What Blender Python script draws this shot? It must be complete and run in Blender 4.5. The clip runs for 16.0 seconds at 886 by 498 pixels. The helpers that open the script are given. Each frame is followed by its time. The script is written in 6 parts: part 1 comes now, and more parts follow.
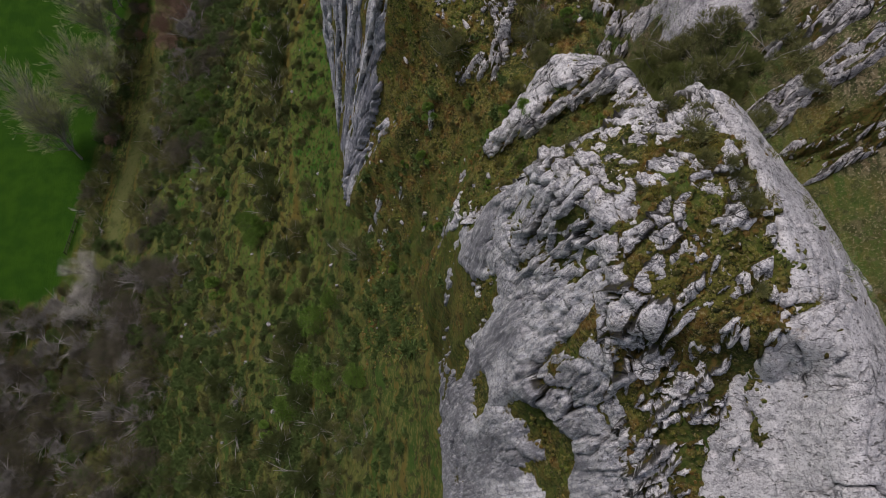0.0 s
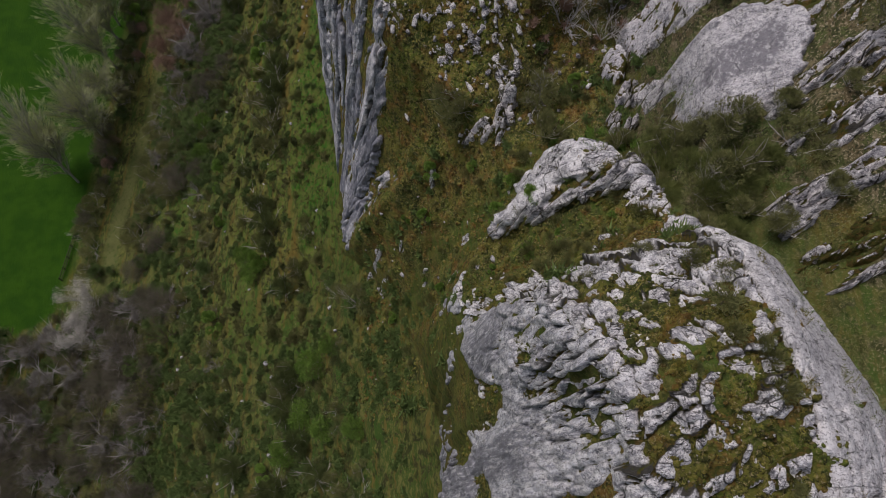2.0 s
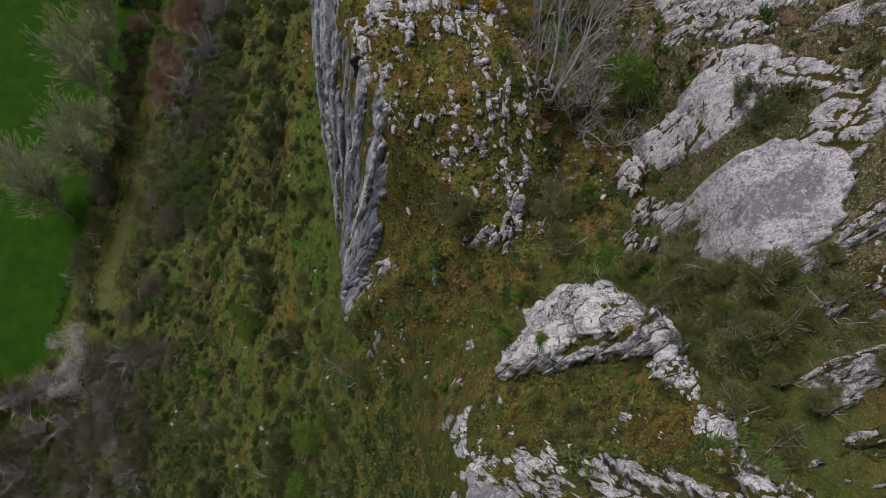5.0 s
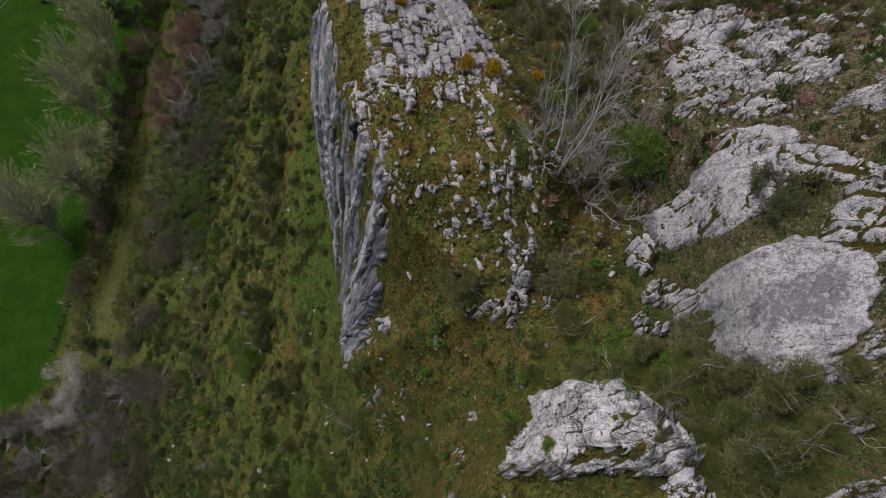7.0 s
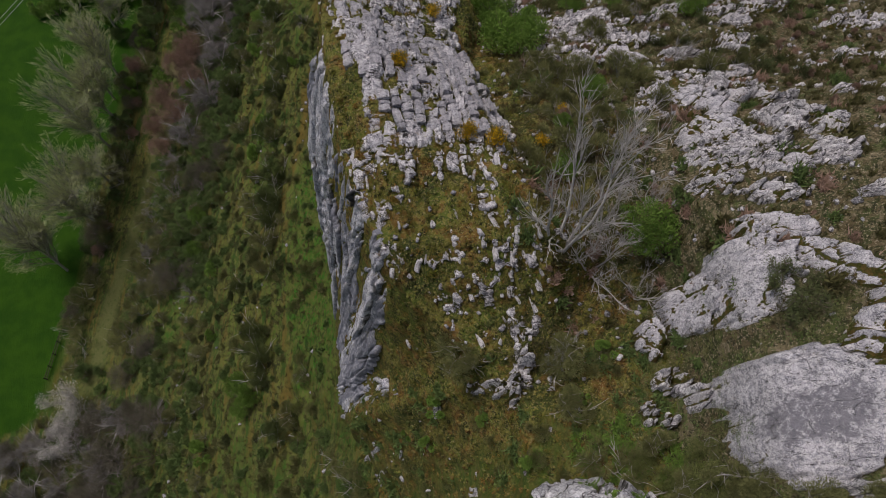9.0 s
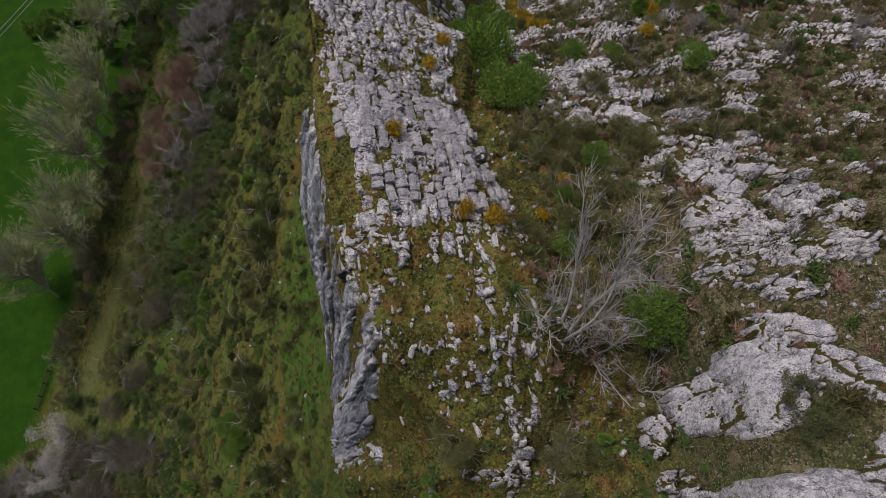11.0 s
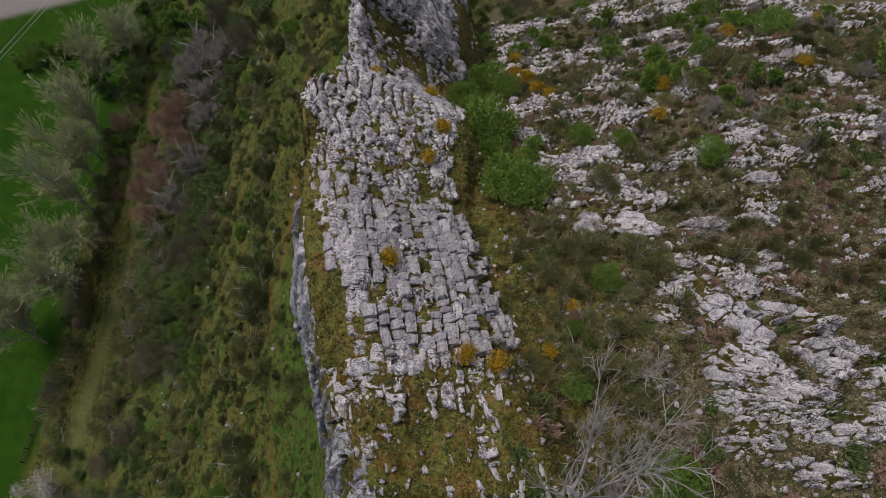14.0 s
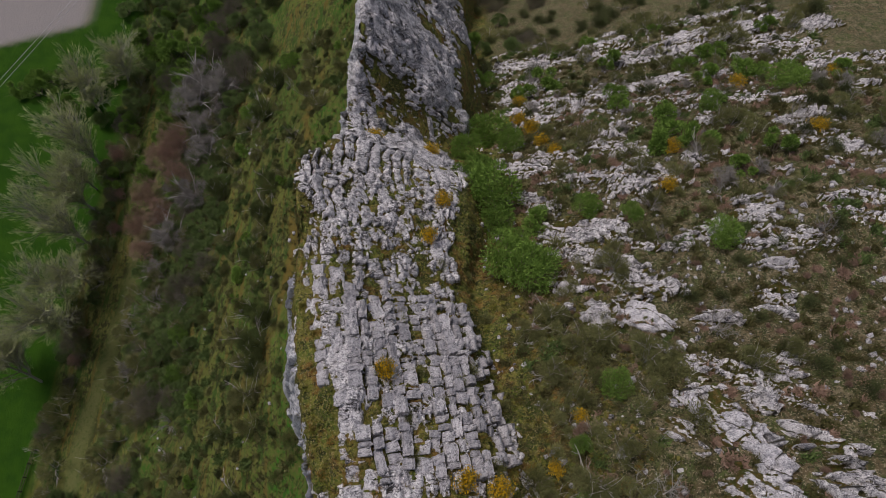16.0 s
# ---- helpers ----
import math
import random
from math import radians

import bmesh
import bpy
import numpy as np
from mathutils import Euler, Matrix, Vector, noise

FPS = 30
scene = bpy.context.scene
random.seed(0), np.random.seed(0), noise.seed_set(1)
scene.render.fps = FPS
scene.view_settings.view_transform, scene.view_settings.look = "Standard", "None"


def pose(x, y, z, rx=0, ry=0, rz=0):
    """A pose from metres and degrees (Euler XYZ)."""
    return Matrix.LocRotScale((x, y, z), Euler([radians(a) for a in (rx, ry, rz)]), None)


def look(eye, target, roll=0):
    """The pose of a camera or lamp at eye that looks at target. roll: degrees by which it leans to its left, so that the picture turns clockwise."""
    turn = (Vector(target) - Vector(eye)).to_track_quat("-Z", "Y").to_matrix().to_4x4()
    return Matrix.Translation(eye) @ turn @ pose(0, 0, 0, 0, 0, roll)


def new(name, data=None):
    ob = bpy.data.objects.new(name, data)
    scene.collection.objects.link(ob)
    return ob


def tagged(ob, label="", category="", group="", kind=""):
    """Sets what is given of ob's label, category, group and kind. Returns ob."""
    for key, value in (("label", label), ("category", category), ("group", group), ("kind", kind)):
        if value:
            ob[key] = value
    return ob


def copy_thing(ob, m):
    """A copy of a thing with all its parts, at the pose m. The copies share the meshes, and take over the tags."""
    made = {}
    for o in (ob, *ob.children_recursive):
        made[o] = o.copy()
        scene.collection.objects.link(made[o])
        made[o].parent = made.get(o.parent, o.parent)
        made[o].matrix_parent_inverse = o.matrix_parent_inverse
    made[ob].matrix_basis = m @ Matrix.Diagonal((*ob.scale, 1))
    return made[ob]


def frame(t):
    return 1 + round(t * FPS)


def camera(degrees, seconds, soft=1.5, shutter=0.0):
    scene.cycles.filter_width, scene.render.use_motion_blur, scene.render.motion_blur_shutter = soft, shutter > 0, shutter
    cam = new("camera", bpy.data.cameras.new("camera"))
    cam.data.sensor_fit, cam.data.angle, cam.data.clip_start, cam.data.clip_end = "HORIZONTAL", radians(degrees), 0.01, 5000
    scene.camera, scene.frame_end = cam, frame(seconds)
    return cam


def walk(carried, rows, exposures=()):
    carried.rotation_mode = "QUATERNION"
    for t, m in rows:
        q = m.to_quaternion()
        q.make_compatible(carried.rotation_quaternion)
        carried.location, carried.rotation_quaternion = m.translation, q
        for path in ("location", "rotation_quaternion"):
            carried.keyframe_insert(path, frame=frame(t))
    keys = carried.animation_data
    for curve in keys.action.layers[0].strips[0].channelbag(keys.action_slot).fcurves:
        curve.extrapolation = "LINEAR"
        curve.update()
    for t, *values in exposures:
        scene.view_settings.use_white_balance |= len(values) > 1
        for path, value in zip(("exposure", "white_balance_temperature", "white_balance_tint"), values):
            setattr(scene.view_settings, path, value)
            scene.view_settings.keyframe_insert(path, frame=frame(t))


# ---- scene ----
cam = camera(65.9, 16.0, soft=0.65)
METRES, EYE, TILT, LEAN, TURN = 40.0, 108.0, -68.0, 0.0, 0.0
ROWS = [
    (0.0, 0.0, 0.0, 0.0, -0.0, 0.0, -0.0),
    (0.5, -0.0001, 0.0102, 0.0267, -0.01, -0.02, -0.09),
    (1.0, -0.0006, 0.0211, 0.0558, 0.01, -0.03, -0.17),
    (1.5, -0.0017, 0.032, 0.0864, 0.0, -0.02, -0.23),
    (2.0, -0.0024, 0.0436, 0.1162, 0.04, -0.01, -0.29),
    (2.5, -0.0034, 0.0548, 0.1458, 0.08, 0.03, -0.33),
    (3.0, -0.0034, 0.0671, 0.1753, 0.15, 0.06, -0.33),
    (3.5, -0.0032, 0.0798, 0.2044, 0.23, 0.1, -0.34),
    (4.0, -0.0035, 0.0927, 0.2327, 0.23, 0.11, -0.43),
    (6.5, -0.0061, 0.1433, 0.3684, 0.38, 0.28, -0.69),
    (7.0, -0.0065, 0.1524, 0.3949, 0.41, 0.29, -0.71),
    (7.5, -0.0063, 0.1623, 0.4208, 0.46, 0.32, -0.76),
    (8.0, -0.0069, 0.1725, 0.4467, 0.5, 0.35, -0.8),
    (8.5, -0.0069, 0.1831, 0.4733, 0.52, 0.37, -0.87),
    (9.0, -0.0067, 0.1932, 0.5007, 0.53, 0.39, -0.91),
    (11.5, -0.0051, 0.2465, 0.6425, 0.33, 0.43, -1.11),
    (12.0, -0.0059, 0.259, 0.6722, 0.29, 0.45, -1.12),
    (12.5, -0.0063, 0.271, 0.7028, 0.3, 0.45, -1.14),
    (13.0, -0.0073, 0.2841, 0.734, 0.31, 0.46, -1.19),
    (13.5, -0.0083, 0.2976, 0.7654, 0.3, 0.49, -1.23),
    (14.0, -0.0095, 0.3106, 0.7968, 0.34, 0.51, -1.28),
    (14.5, -0.0102, 0.3227, 0.8289, 0.44, 0.53, -1.33),
    (15.0, -0.0098, 0.3351, 0.8617, 0.52, 0.55, -1.34),
    (15.5, -0.0086, 0.3487, 0.8961, 0.59, 0.57, -1.33),
    (16.0, -0.0079, 0.3633, 0.9312, 0.62, 0.82, -1.37),
]
walk(cam, [(t, pose(0, 0, EYE, TILT, LEAN, TURN) @ pose(METRES * x, METRES * y, METRES * z, 90 + pitch, roll, yaw)) for t, x, y, z, yaw, pitch, roll in ROWS],
     exposures=((0, -0.55, 6560, 17), (16, -0.55, 6560, 17)))


# ---- light ----
world = bpy.data.worlds.new("overcast_sky")
scene.world = world
world.use_nodes = True
wt = world.node_tree
sky = wt.nodes.new("ShaderNodeTexSky")
sky.sky_type, sky.sun_disc = "NISHITA", False
sky.sun_elevation, sky.sun_rotation = radians(82), radians(310)
sky.dust_density, sky.air_density, sky.ozone_density = 4.0, 1.2, 1.0
wt.links.new(sky.outputs[0], wt.nodes["Background"].inputs[0])
wt.nodes["Background"].inputs[1].default_value = 0.088
sun_data = bpy.data.lights.new("sun", "SUN")
sun_data.energy, sun_data.angle, sun_data.color = 3.15, radians(22), (1.0, 0.96, 0.91)
sun = new("sun", sun_data)
sun.matrix_world = look((-36, 34, 135), (0, 12, 60))


# ---- noise, on whole arrays ----
def hash01(i, j, k):
    h = (i.astype(np.int64) * 374761393 + j.astype(np.int64) * 668265263 + int(k) * 974711 + 1013904223) & 0xFFFFFFFF
    h = ((h ^ (h >> 13)) * 1274126177) & 0xFFFFFFFF
    h = ((h ^ (h >> 16)) * 1274126179) & 0xFFFFFFFF
    return ((h ^ (h >> 15)) & 0xFFFFFF) / float(0xFFFFFF)


def vnoise(x, y, k=0):
    i, j = np.floor(x), np.floor(y)
    u, v = x - i, y - j
    u, v = u * u * u * (u * (u * 6 - 15) + 10), v * v * v * (v * (v * 6 - 15) + 10)
    a, b = hash01(i, j, k), hash01(i + 1, j, k)
    c, d = hash01(i, j + 1, k), hash01(i + 1, j + 1, k)
    return 2 * ((a + (b - a) * u) + ((c + (d - c) * u) - (a + (b - a) * u)) * v) - 1


def fbm(x, y, k=0, octaves=4):
    s, amp, n = np.zeros(np.shape(x)), 1.0, 0.0
    for o in range(octaves):
        s = s + amp * vnoise(x * 2 ** o + 17.3 * o, y * 2 ** o - 9.1 * o, k + o)
        n += amp
        amp *= 0.5
    return s / n * 1.6


def spot(x, y, cx, cy, rx, ry):
    """1 inside an uneven oval, 0 outside."""
    return smooth(1.15, 0.7, np.hypot((x - cx) / rx, (y - cy) / ry) + 0.3 * fbm(x * 0.6, y * 0.6, 77))


def cells(x, y, k=0, jitter=0.85):
    """Nearest cell's random number, the gap to the next cell, and the offset from the cell's middle."""
    i, j = np.floor(x), np.floor(y)
    d1, d2 = np.full(x.shape, 9.0), np.full(x.shape, 9.0)
    r, ox, oy = np.zeros(x.shape), np.zeros(x.shape), np.zeros(x.shape)
    for a in (-1, 0, 1):
        for b in (-1, 0, 1):
            ci, cj = i + a, j + b
            dx = ci + 0.5 + jitter * (hash01(ci, cj, k) - 0.5) - x
            dy = cj + 0.5 + jitter * (hash01(ci, cj, k + 7) - 0.5) - y
            d = np.maximum(np.abs(dx), np.abs(dy)) * 0.6 + np.hypot(dx, dy) * 0.4
            near = d < d1
            d2 = np.where(near, d1, np.minimum(d2, d))
            r = np.where(near, hash01(ci, cj, k + 13), r)
            ox, oy = np.where(near, dx, ox), np.where(near, dy, oy)
            d1 = np.where(near, d, d1)
    return r, d2 - d1, ox, oy


def smooth(a, b, x):
    t = np.clip((x - a) / (b - a), 0, 1)
    return t * t * (3 - 2 * t)


def smax(a, b, k=1.0):
    return 0.5 * (a + b + np.sqrt((a - b) ** 2 + k * k))


# ---- the lie of the land: breaklines along the ridge (y) ----
def along(y, ys, vs):
    return np.interp(y, ys, vs)


def hill(x, y):
    """West hillside, from the meadow up to the foot of the cliffs."""
    z = np.interp(x, [-400, -58, -54, -51, -37, -24, -16, -8, -3, 1, 6], [-1, 0.2, 0.8, 4, 12.7, 25.5, 32.5, 43, 49, 56, 60])
    fall = np.interp(y, [0, 15, 40, 100, 160, 260], [-4, -1.5, 0.5, -2.5, -9, -30])
    z = z + fall * smooth(-54, -30, x)
    z = z + 3.2 * np.exp(-((x + 19) / 8.0) ** 2) * smooth(40, 54, y) * smooth(110, 85, y)
    z = z + 2.0 * np.exp(-((x + 8.5) / 4.0) ** 2) * smooth(22, 27, y) * smooth(42, 34, y)
    return np.maximum(z, -1.0 + 0 * x)


def east(x, y):
    """Slope behind the ridge, falling away northwards, with a step down to the gully on its west side."""
    ys = [0, 15, 20, 30, 38, 44, 52, 60, 67, 78, 85, 92, 104, 112, 140, 300]
    mid = along(y, ys, [79, 79, 79.2, 79.3, 77.4, 74.8, 69.4, 64.8, 61, 50.5, 44, 37.2, 28.5, 20, 4, 0])
    up = along(y, ys, [.6, .6, .8, .8, .45, .25, .1, .22, .17, .35, .3, .3, .4, .4, .3, .1])
    dn = along(y, ys, [.8, .8, .7, .6, .6, .3, .2, .42, .5, .42, .4, .4, .3, .2, .1, .1])
    step = along(y, [17, 21, 24, 30, 36, 44], [0, 2.0, 4.0, 4.2, 2.4, 0])
    d = x - 13
    return mid + up * np.clip(d, 0, 32) + dn * np.clip(d, -7, 0) + 0.3 * np.clip(d + 7, -99, 0) - step * smooth(0.4, -2.0, d)


def knoll(x, y):
    """The near knoll: its crest bears round to the east and ends in a rounded hump."""
    ys = [-30, -8, 0, 2, 4, 5.2, 7, 9.2, 12.2, 13.4, 15, 17, 19, 20.7, 22, 23, 23.8, 25, 30, 50]
    z = along(y, ys, [84, 86, 88.2, 89.0, 90.0, 90.5, 91.0, 91.2, 90.3, 88.2, 84.8, 82.5, 81.2, 80.6, 79.2, 77.0, 71, 66, 50, 0])
    mid = along(y, [0, 4, 6, 9, 12, 17, 19, 20.7, 23], [11.4, 10.8, 9.6, 8.7, 8.3, 9.5, 8.6, 7.4, 6.6])
    flat = along(y, [19, 20.5, 23], [0, 0.9, 0.9])
    a = along(y, [0, 3, 5, 8, 10, 12, 14, 16, 18, 20, 21.5, 23], [.8, .4, .2, .1, .12, .42, .75, .88, .95, 1.0, 1.9, 2.2])
    b = along(y, [0, 8, 12, 14, 16, 20, 21.5, 23], [.03, .06, .1, .11, .04, .06, .4, .6])
    w = np.maximum(mid - x - flat, 0)
    e = np.maximum(x - mid - 0.5 * flat, 0)
    ea = along(y, [0, 8, 12, 17, 20], [0.25, 0.5, 0.85, 1.2, 1.2])
    ledge = 1.5 * smooth(5.2, 4.4, y + 0.25 * (x - 8)) * smooth(4.6, 6.0, x) * smooth(11.2, 10.0, x)
    return z - a * w - b * w ** 2 - ea * e - 0.12 * e ** 2 - ledge


def ridge(x, y):
    ys = [26, 27.5, 28.6, 29.6, 30.6, 33, 36, 40, 46, 50, 53, 58, 62, 66, 69, 72, 75, 79, 84, 92, 104, 120]
    top = along(y, ys, [58, 62, 66, 69, 70.4, 70.8, 73.1, 75.1, 76.6, 75.6, 74.4, 71.4, 69.9, 66.2, 62, 59.5, 59.0, 61.6, 62, 58, 48, 30])
    s = along(y, [30, 36, 41, 46, 55, 61, 67, 72, 78, 85, 100], [-.3, -.28, .06, .42, .80, .62, .55, .75, 1.45, 1.6, 1.6])
    d = x - rim(y)
    shoulder = along(y, [36, 40, 56, 60], [0, 1.9, 1.9, 0])
    z = top - s * d - shoulder * smooth(2.4, -0.2, d)
    return z - 1.3 * np.maximum(x - along(y, [30, 36, 42, 47, 60], [5.4, 5.0, 2.4, 0.8, 0.8]), 0)


Y_EDGE = [-30, 0, 3, 5, 8, 10, 12, 14, 16, 18, 20, 22, 25, 28, 31, 34, 40, 46, 53, 62, 66, 69, 73, 79, 95, 140]


def foot(y):
    return along(y, Y_EDGE, [0, .2, .2, .2, .2, .1, 0, -.6, -1.1, -1.6, -2.8, -4, -5.4, -7.2, -10.3, -10.8, -11.4, -12.2, -13.2, -14, -12.6, -12, -13, -12.2, -12, -12])


def rim(y):
    return along(y, Y_EDGE, [7, 6.8, 6.2, 5.2, 5.0, 4.2, 3.8, 2.2, 1.0, 1.2, 2.7, 4.2, 4.4, 4, 1.0, -2.9, -6, -7.4, -8.9, -10.4, -9, -8.6, -9.4, -8.4, -8.4, -8])


def bulge(y):
    """How far the steep face bellies out: 1 is straight."""
    return along(y, [-30, 3, 5, 9, 12.5, 15, 18, 21, 26, 29.5, 31.5, 34, 40, 48, 56, 60, 64, 70], [0.62, 0.62, 0.5, 0.6, 0.42, 0.36, 0.7, 1.2, 0.8, 0.55, 0.85, 1.0, 0.95, 0.52, 0.46, 0.7, 0.9, 0.8])


def upland(x, y):
    return smax(smax(east(x, y), knoll(x, y), 0.8), ridge(x, y), 0.8)


def ground_z(x, y):
    """Height of the bare ground anywhere."""
    x, y = np.asarray(x, float), np.asarray(y, float)
    f, r = foot(y), rim(y)
    s = np.clip((x - f) / (r - f), 0, 1) ** bulge(y)
    zf, zr = hill(f, y), upland(r, y)
    return np.where(x < f, hill(x, y), np.where(x > r, upland(x, y), zf + (zr - zf) * s))


# ---- materials ----
class Mat:
    """A node material with short names for the nodes that it needs."""

    def __init__(self, name, rough=0.9, spec=0.2):
        self.m = bpy.data.materials.new(name)
        self.m.use_nodes = True
        self.t = self.m.node_tree
        self.b = self.t.nodes["Principled BSDF"]
        self.b.inputs["Roughness"].default_value = rough
        self.b.inputs["Specular IOR Level"].default_value = spec
        self.co = self.t.nodes.new("ShaderNodeTexCoord").outputs["Object"]

    def put(self, sock, v):
        if hasattr(v, "is_linked"):
            self.t.links.new(v, sock)
        else:
            sock.default_value = v

    def noise(self, scale, detail=4.0, rough=0.55, co=None, stretch=None, warp=0.0):
        n = self.t.nodes.new("ShaderNodeTexNoise")
        n.inputs["Scale"].default_value, n.inputs["Detail"].default_value = scale, detail
        n.inputs["Roughness"].default_value, n.inputs["Distortion"].default_value = rough, warp
        src = co or self.co
        if stretch:
            mp = self.t.nodes.new("ShaderNodeMapping")
            mp.inputs["Scale"].default_value = stretch
            self.t.links.new(src, mp.inputs[0])
            src = mp.outputs[0]
        self.t.links.new(src, n.inputs["Vector"])
        return n.outputs["Fac"]

    def warp(self, amount, scale):
        n = self.t.nodes.new("ShaderNodeTexNoise")
        n.inputs["Scale"].default_value, n.inputs["Detail"].default_value = scale, 4
        self.t.links.new(self.co, n.inputs["Vector"])
        a = self.t.nodes.new("ShaderNodeVectorMath")
        a.operation = "MULTIPLY_ADD"
        self.t.links.new(n.outputs["Color"], a.inputs[0])
        a.inputs[1].default_value = (amount, amount, amount)
        self.t.links.new(self.co, a.inputs[2])
        return a.outputs[0]

    def voronoi(self, scale, feature="F1", stretch=None, co=None):
        n = self.t.nodes.new("ShaderNodeTexVoronoi")
        n.feature = feature
        n.inputs["Scale"].default_value = scale
        src = co or self.co
        if stretch:
            mp = self.t.nodes.new("ShaderNodeMapping")
            mp.inputs["Scale"].default_value = stretch
            self.t.links.new(src, mp.inputs[0])
            src = mp.outputs[0]
        self.t.links.new(src, n.inputs["Vector"])
        return n.outputs["Distance"]

    def ramp(self, fac, a, b, lo=0.0, hi=1.0):
        n = self.t.nodes.new("ShaderNodeMapRange")
        n.interpolation_type = "SMOOTHSTEP"
        self.put(n.inputs[0], fac)
        for i, v in enumerate((a, b, lo, hi)):
            n.inputs[i + 1].default_value = v
        return n.outputs[0]

    def mix(self, fac, a, b, blend="MIX"):
        n = self.t.nodes.new("ShaderNodeMix")
        n.data_type, n.blend_type = "RGBA", blend
        self.put(n.inputs[0], fac)
        for s, v in ((n.inputs[6], a), (n.inputs[7], b)):
            self.put(s, v if hasattr(v, "is_linked") else (*v, 1))
        return n.outputs[2]

    def math(self, op, a, b=0.0):
        n = self.t.nodes.new("ShaderNodeMath")
        n.operation = op
        self.put(n.inputs[0], a)
        self.put(n.inputs[1], b)
        return n.outputs[0]

    def attr(self, name):
        n = self.t.nodes.new("ShaderNodeAttribute")
        n.attribute_name = name
        return n.outputs["Fac"]

    def island(self):
        return self.t.nodes.new("ShaderNodeNewGeometry").outputs["Random Per Island"]

    def rand(self):
        return self.t.nodes.new("ShaderNodeObjectInfo").outputs["Random"]

    def done(self, colour, bump=None, strength=0.5, distance=0.05):
        self.put(self.b.inputs["Base Color"], colour if hasattr(colour, "is_linked") else (*colour, 1))
        if bump is not None:
            n = self.t.nodes.new("ShaderNodeBump")
            n.inputs["Strength"].default_value, n.inputs["Distance"].default_value = strength, distance
            self.put(n.inputs["Height"], bump)
            self.t.links.new(n.outputs[0], self.b.inputs["Normal"])
        return self.m


def moss_colour(m):
    """Carpet of moss, litter and low plants: ochre, olive and dark green by the metre, straw and shade by the hand."""
    s = m.mix(m.ramp(m.noise(0.9, 5, 0.65), 0.42, 0.52), (0.165, 0.098, 0.028), (0.124, 0.124, 0.027))
    s = m.mix(m.ramp(m.noise(0.55, 5, 0.65), 0.49, 0.57), s, (0.092, 0.122, 0.022))
    s = m.mix(m.ramp(m.noise(0.3, 5, 0.65), 0.52, 0.60, 0, 0.85), s, (0.040, 0.060, 0.015))
    s = m.mix(m.ramp(m.noise(0.42, 5, 0.65), 0.55, 0.63, 0, 0.85), s, (0.140, 0.068, 0.020))
    s = m.mix(m.ramp(m.noise(2.2, 7, 0.75), 0.52, 0.57, 0, 0.85), s, (0.030, 0.034, 0.012))
    s = m.mix(m.ramp(m.noise(4.5, 7, 0.75), 0.53, 0.57, 0, 0.8), s, (0.225, 0.200, 0.050))
    s = m.mix(m.ramp(m.noise(6.5, 7, 0.75), 0.55, 0.59, 0, 0.9), s, (0.020, 0.022, 0.010))
    return m.mix(m.ramp(m.noise(11, 6, 0.7), 0.56, 0.61, 0, 0.9), s, (0.30, 0.245, 0.13))


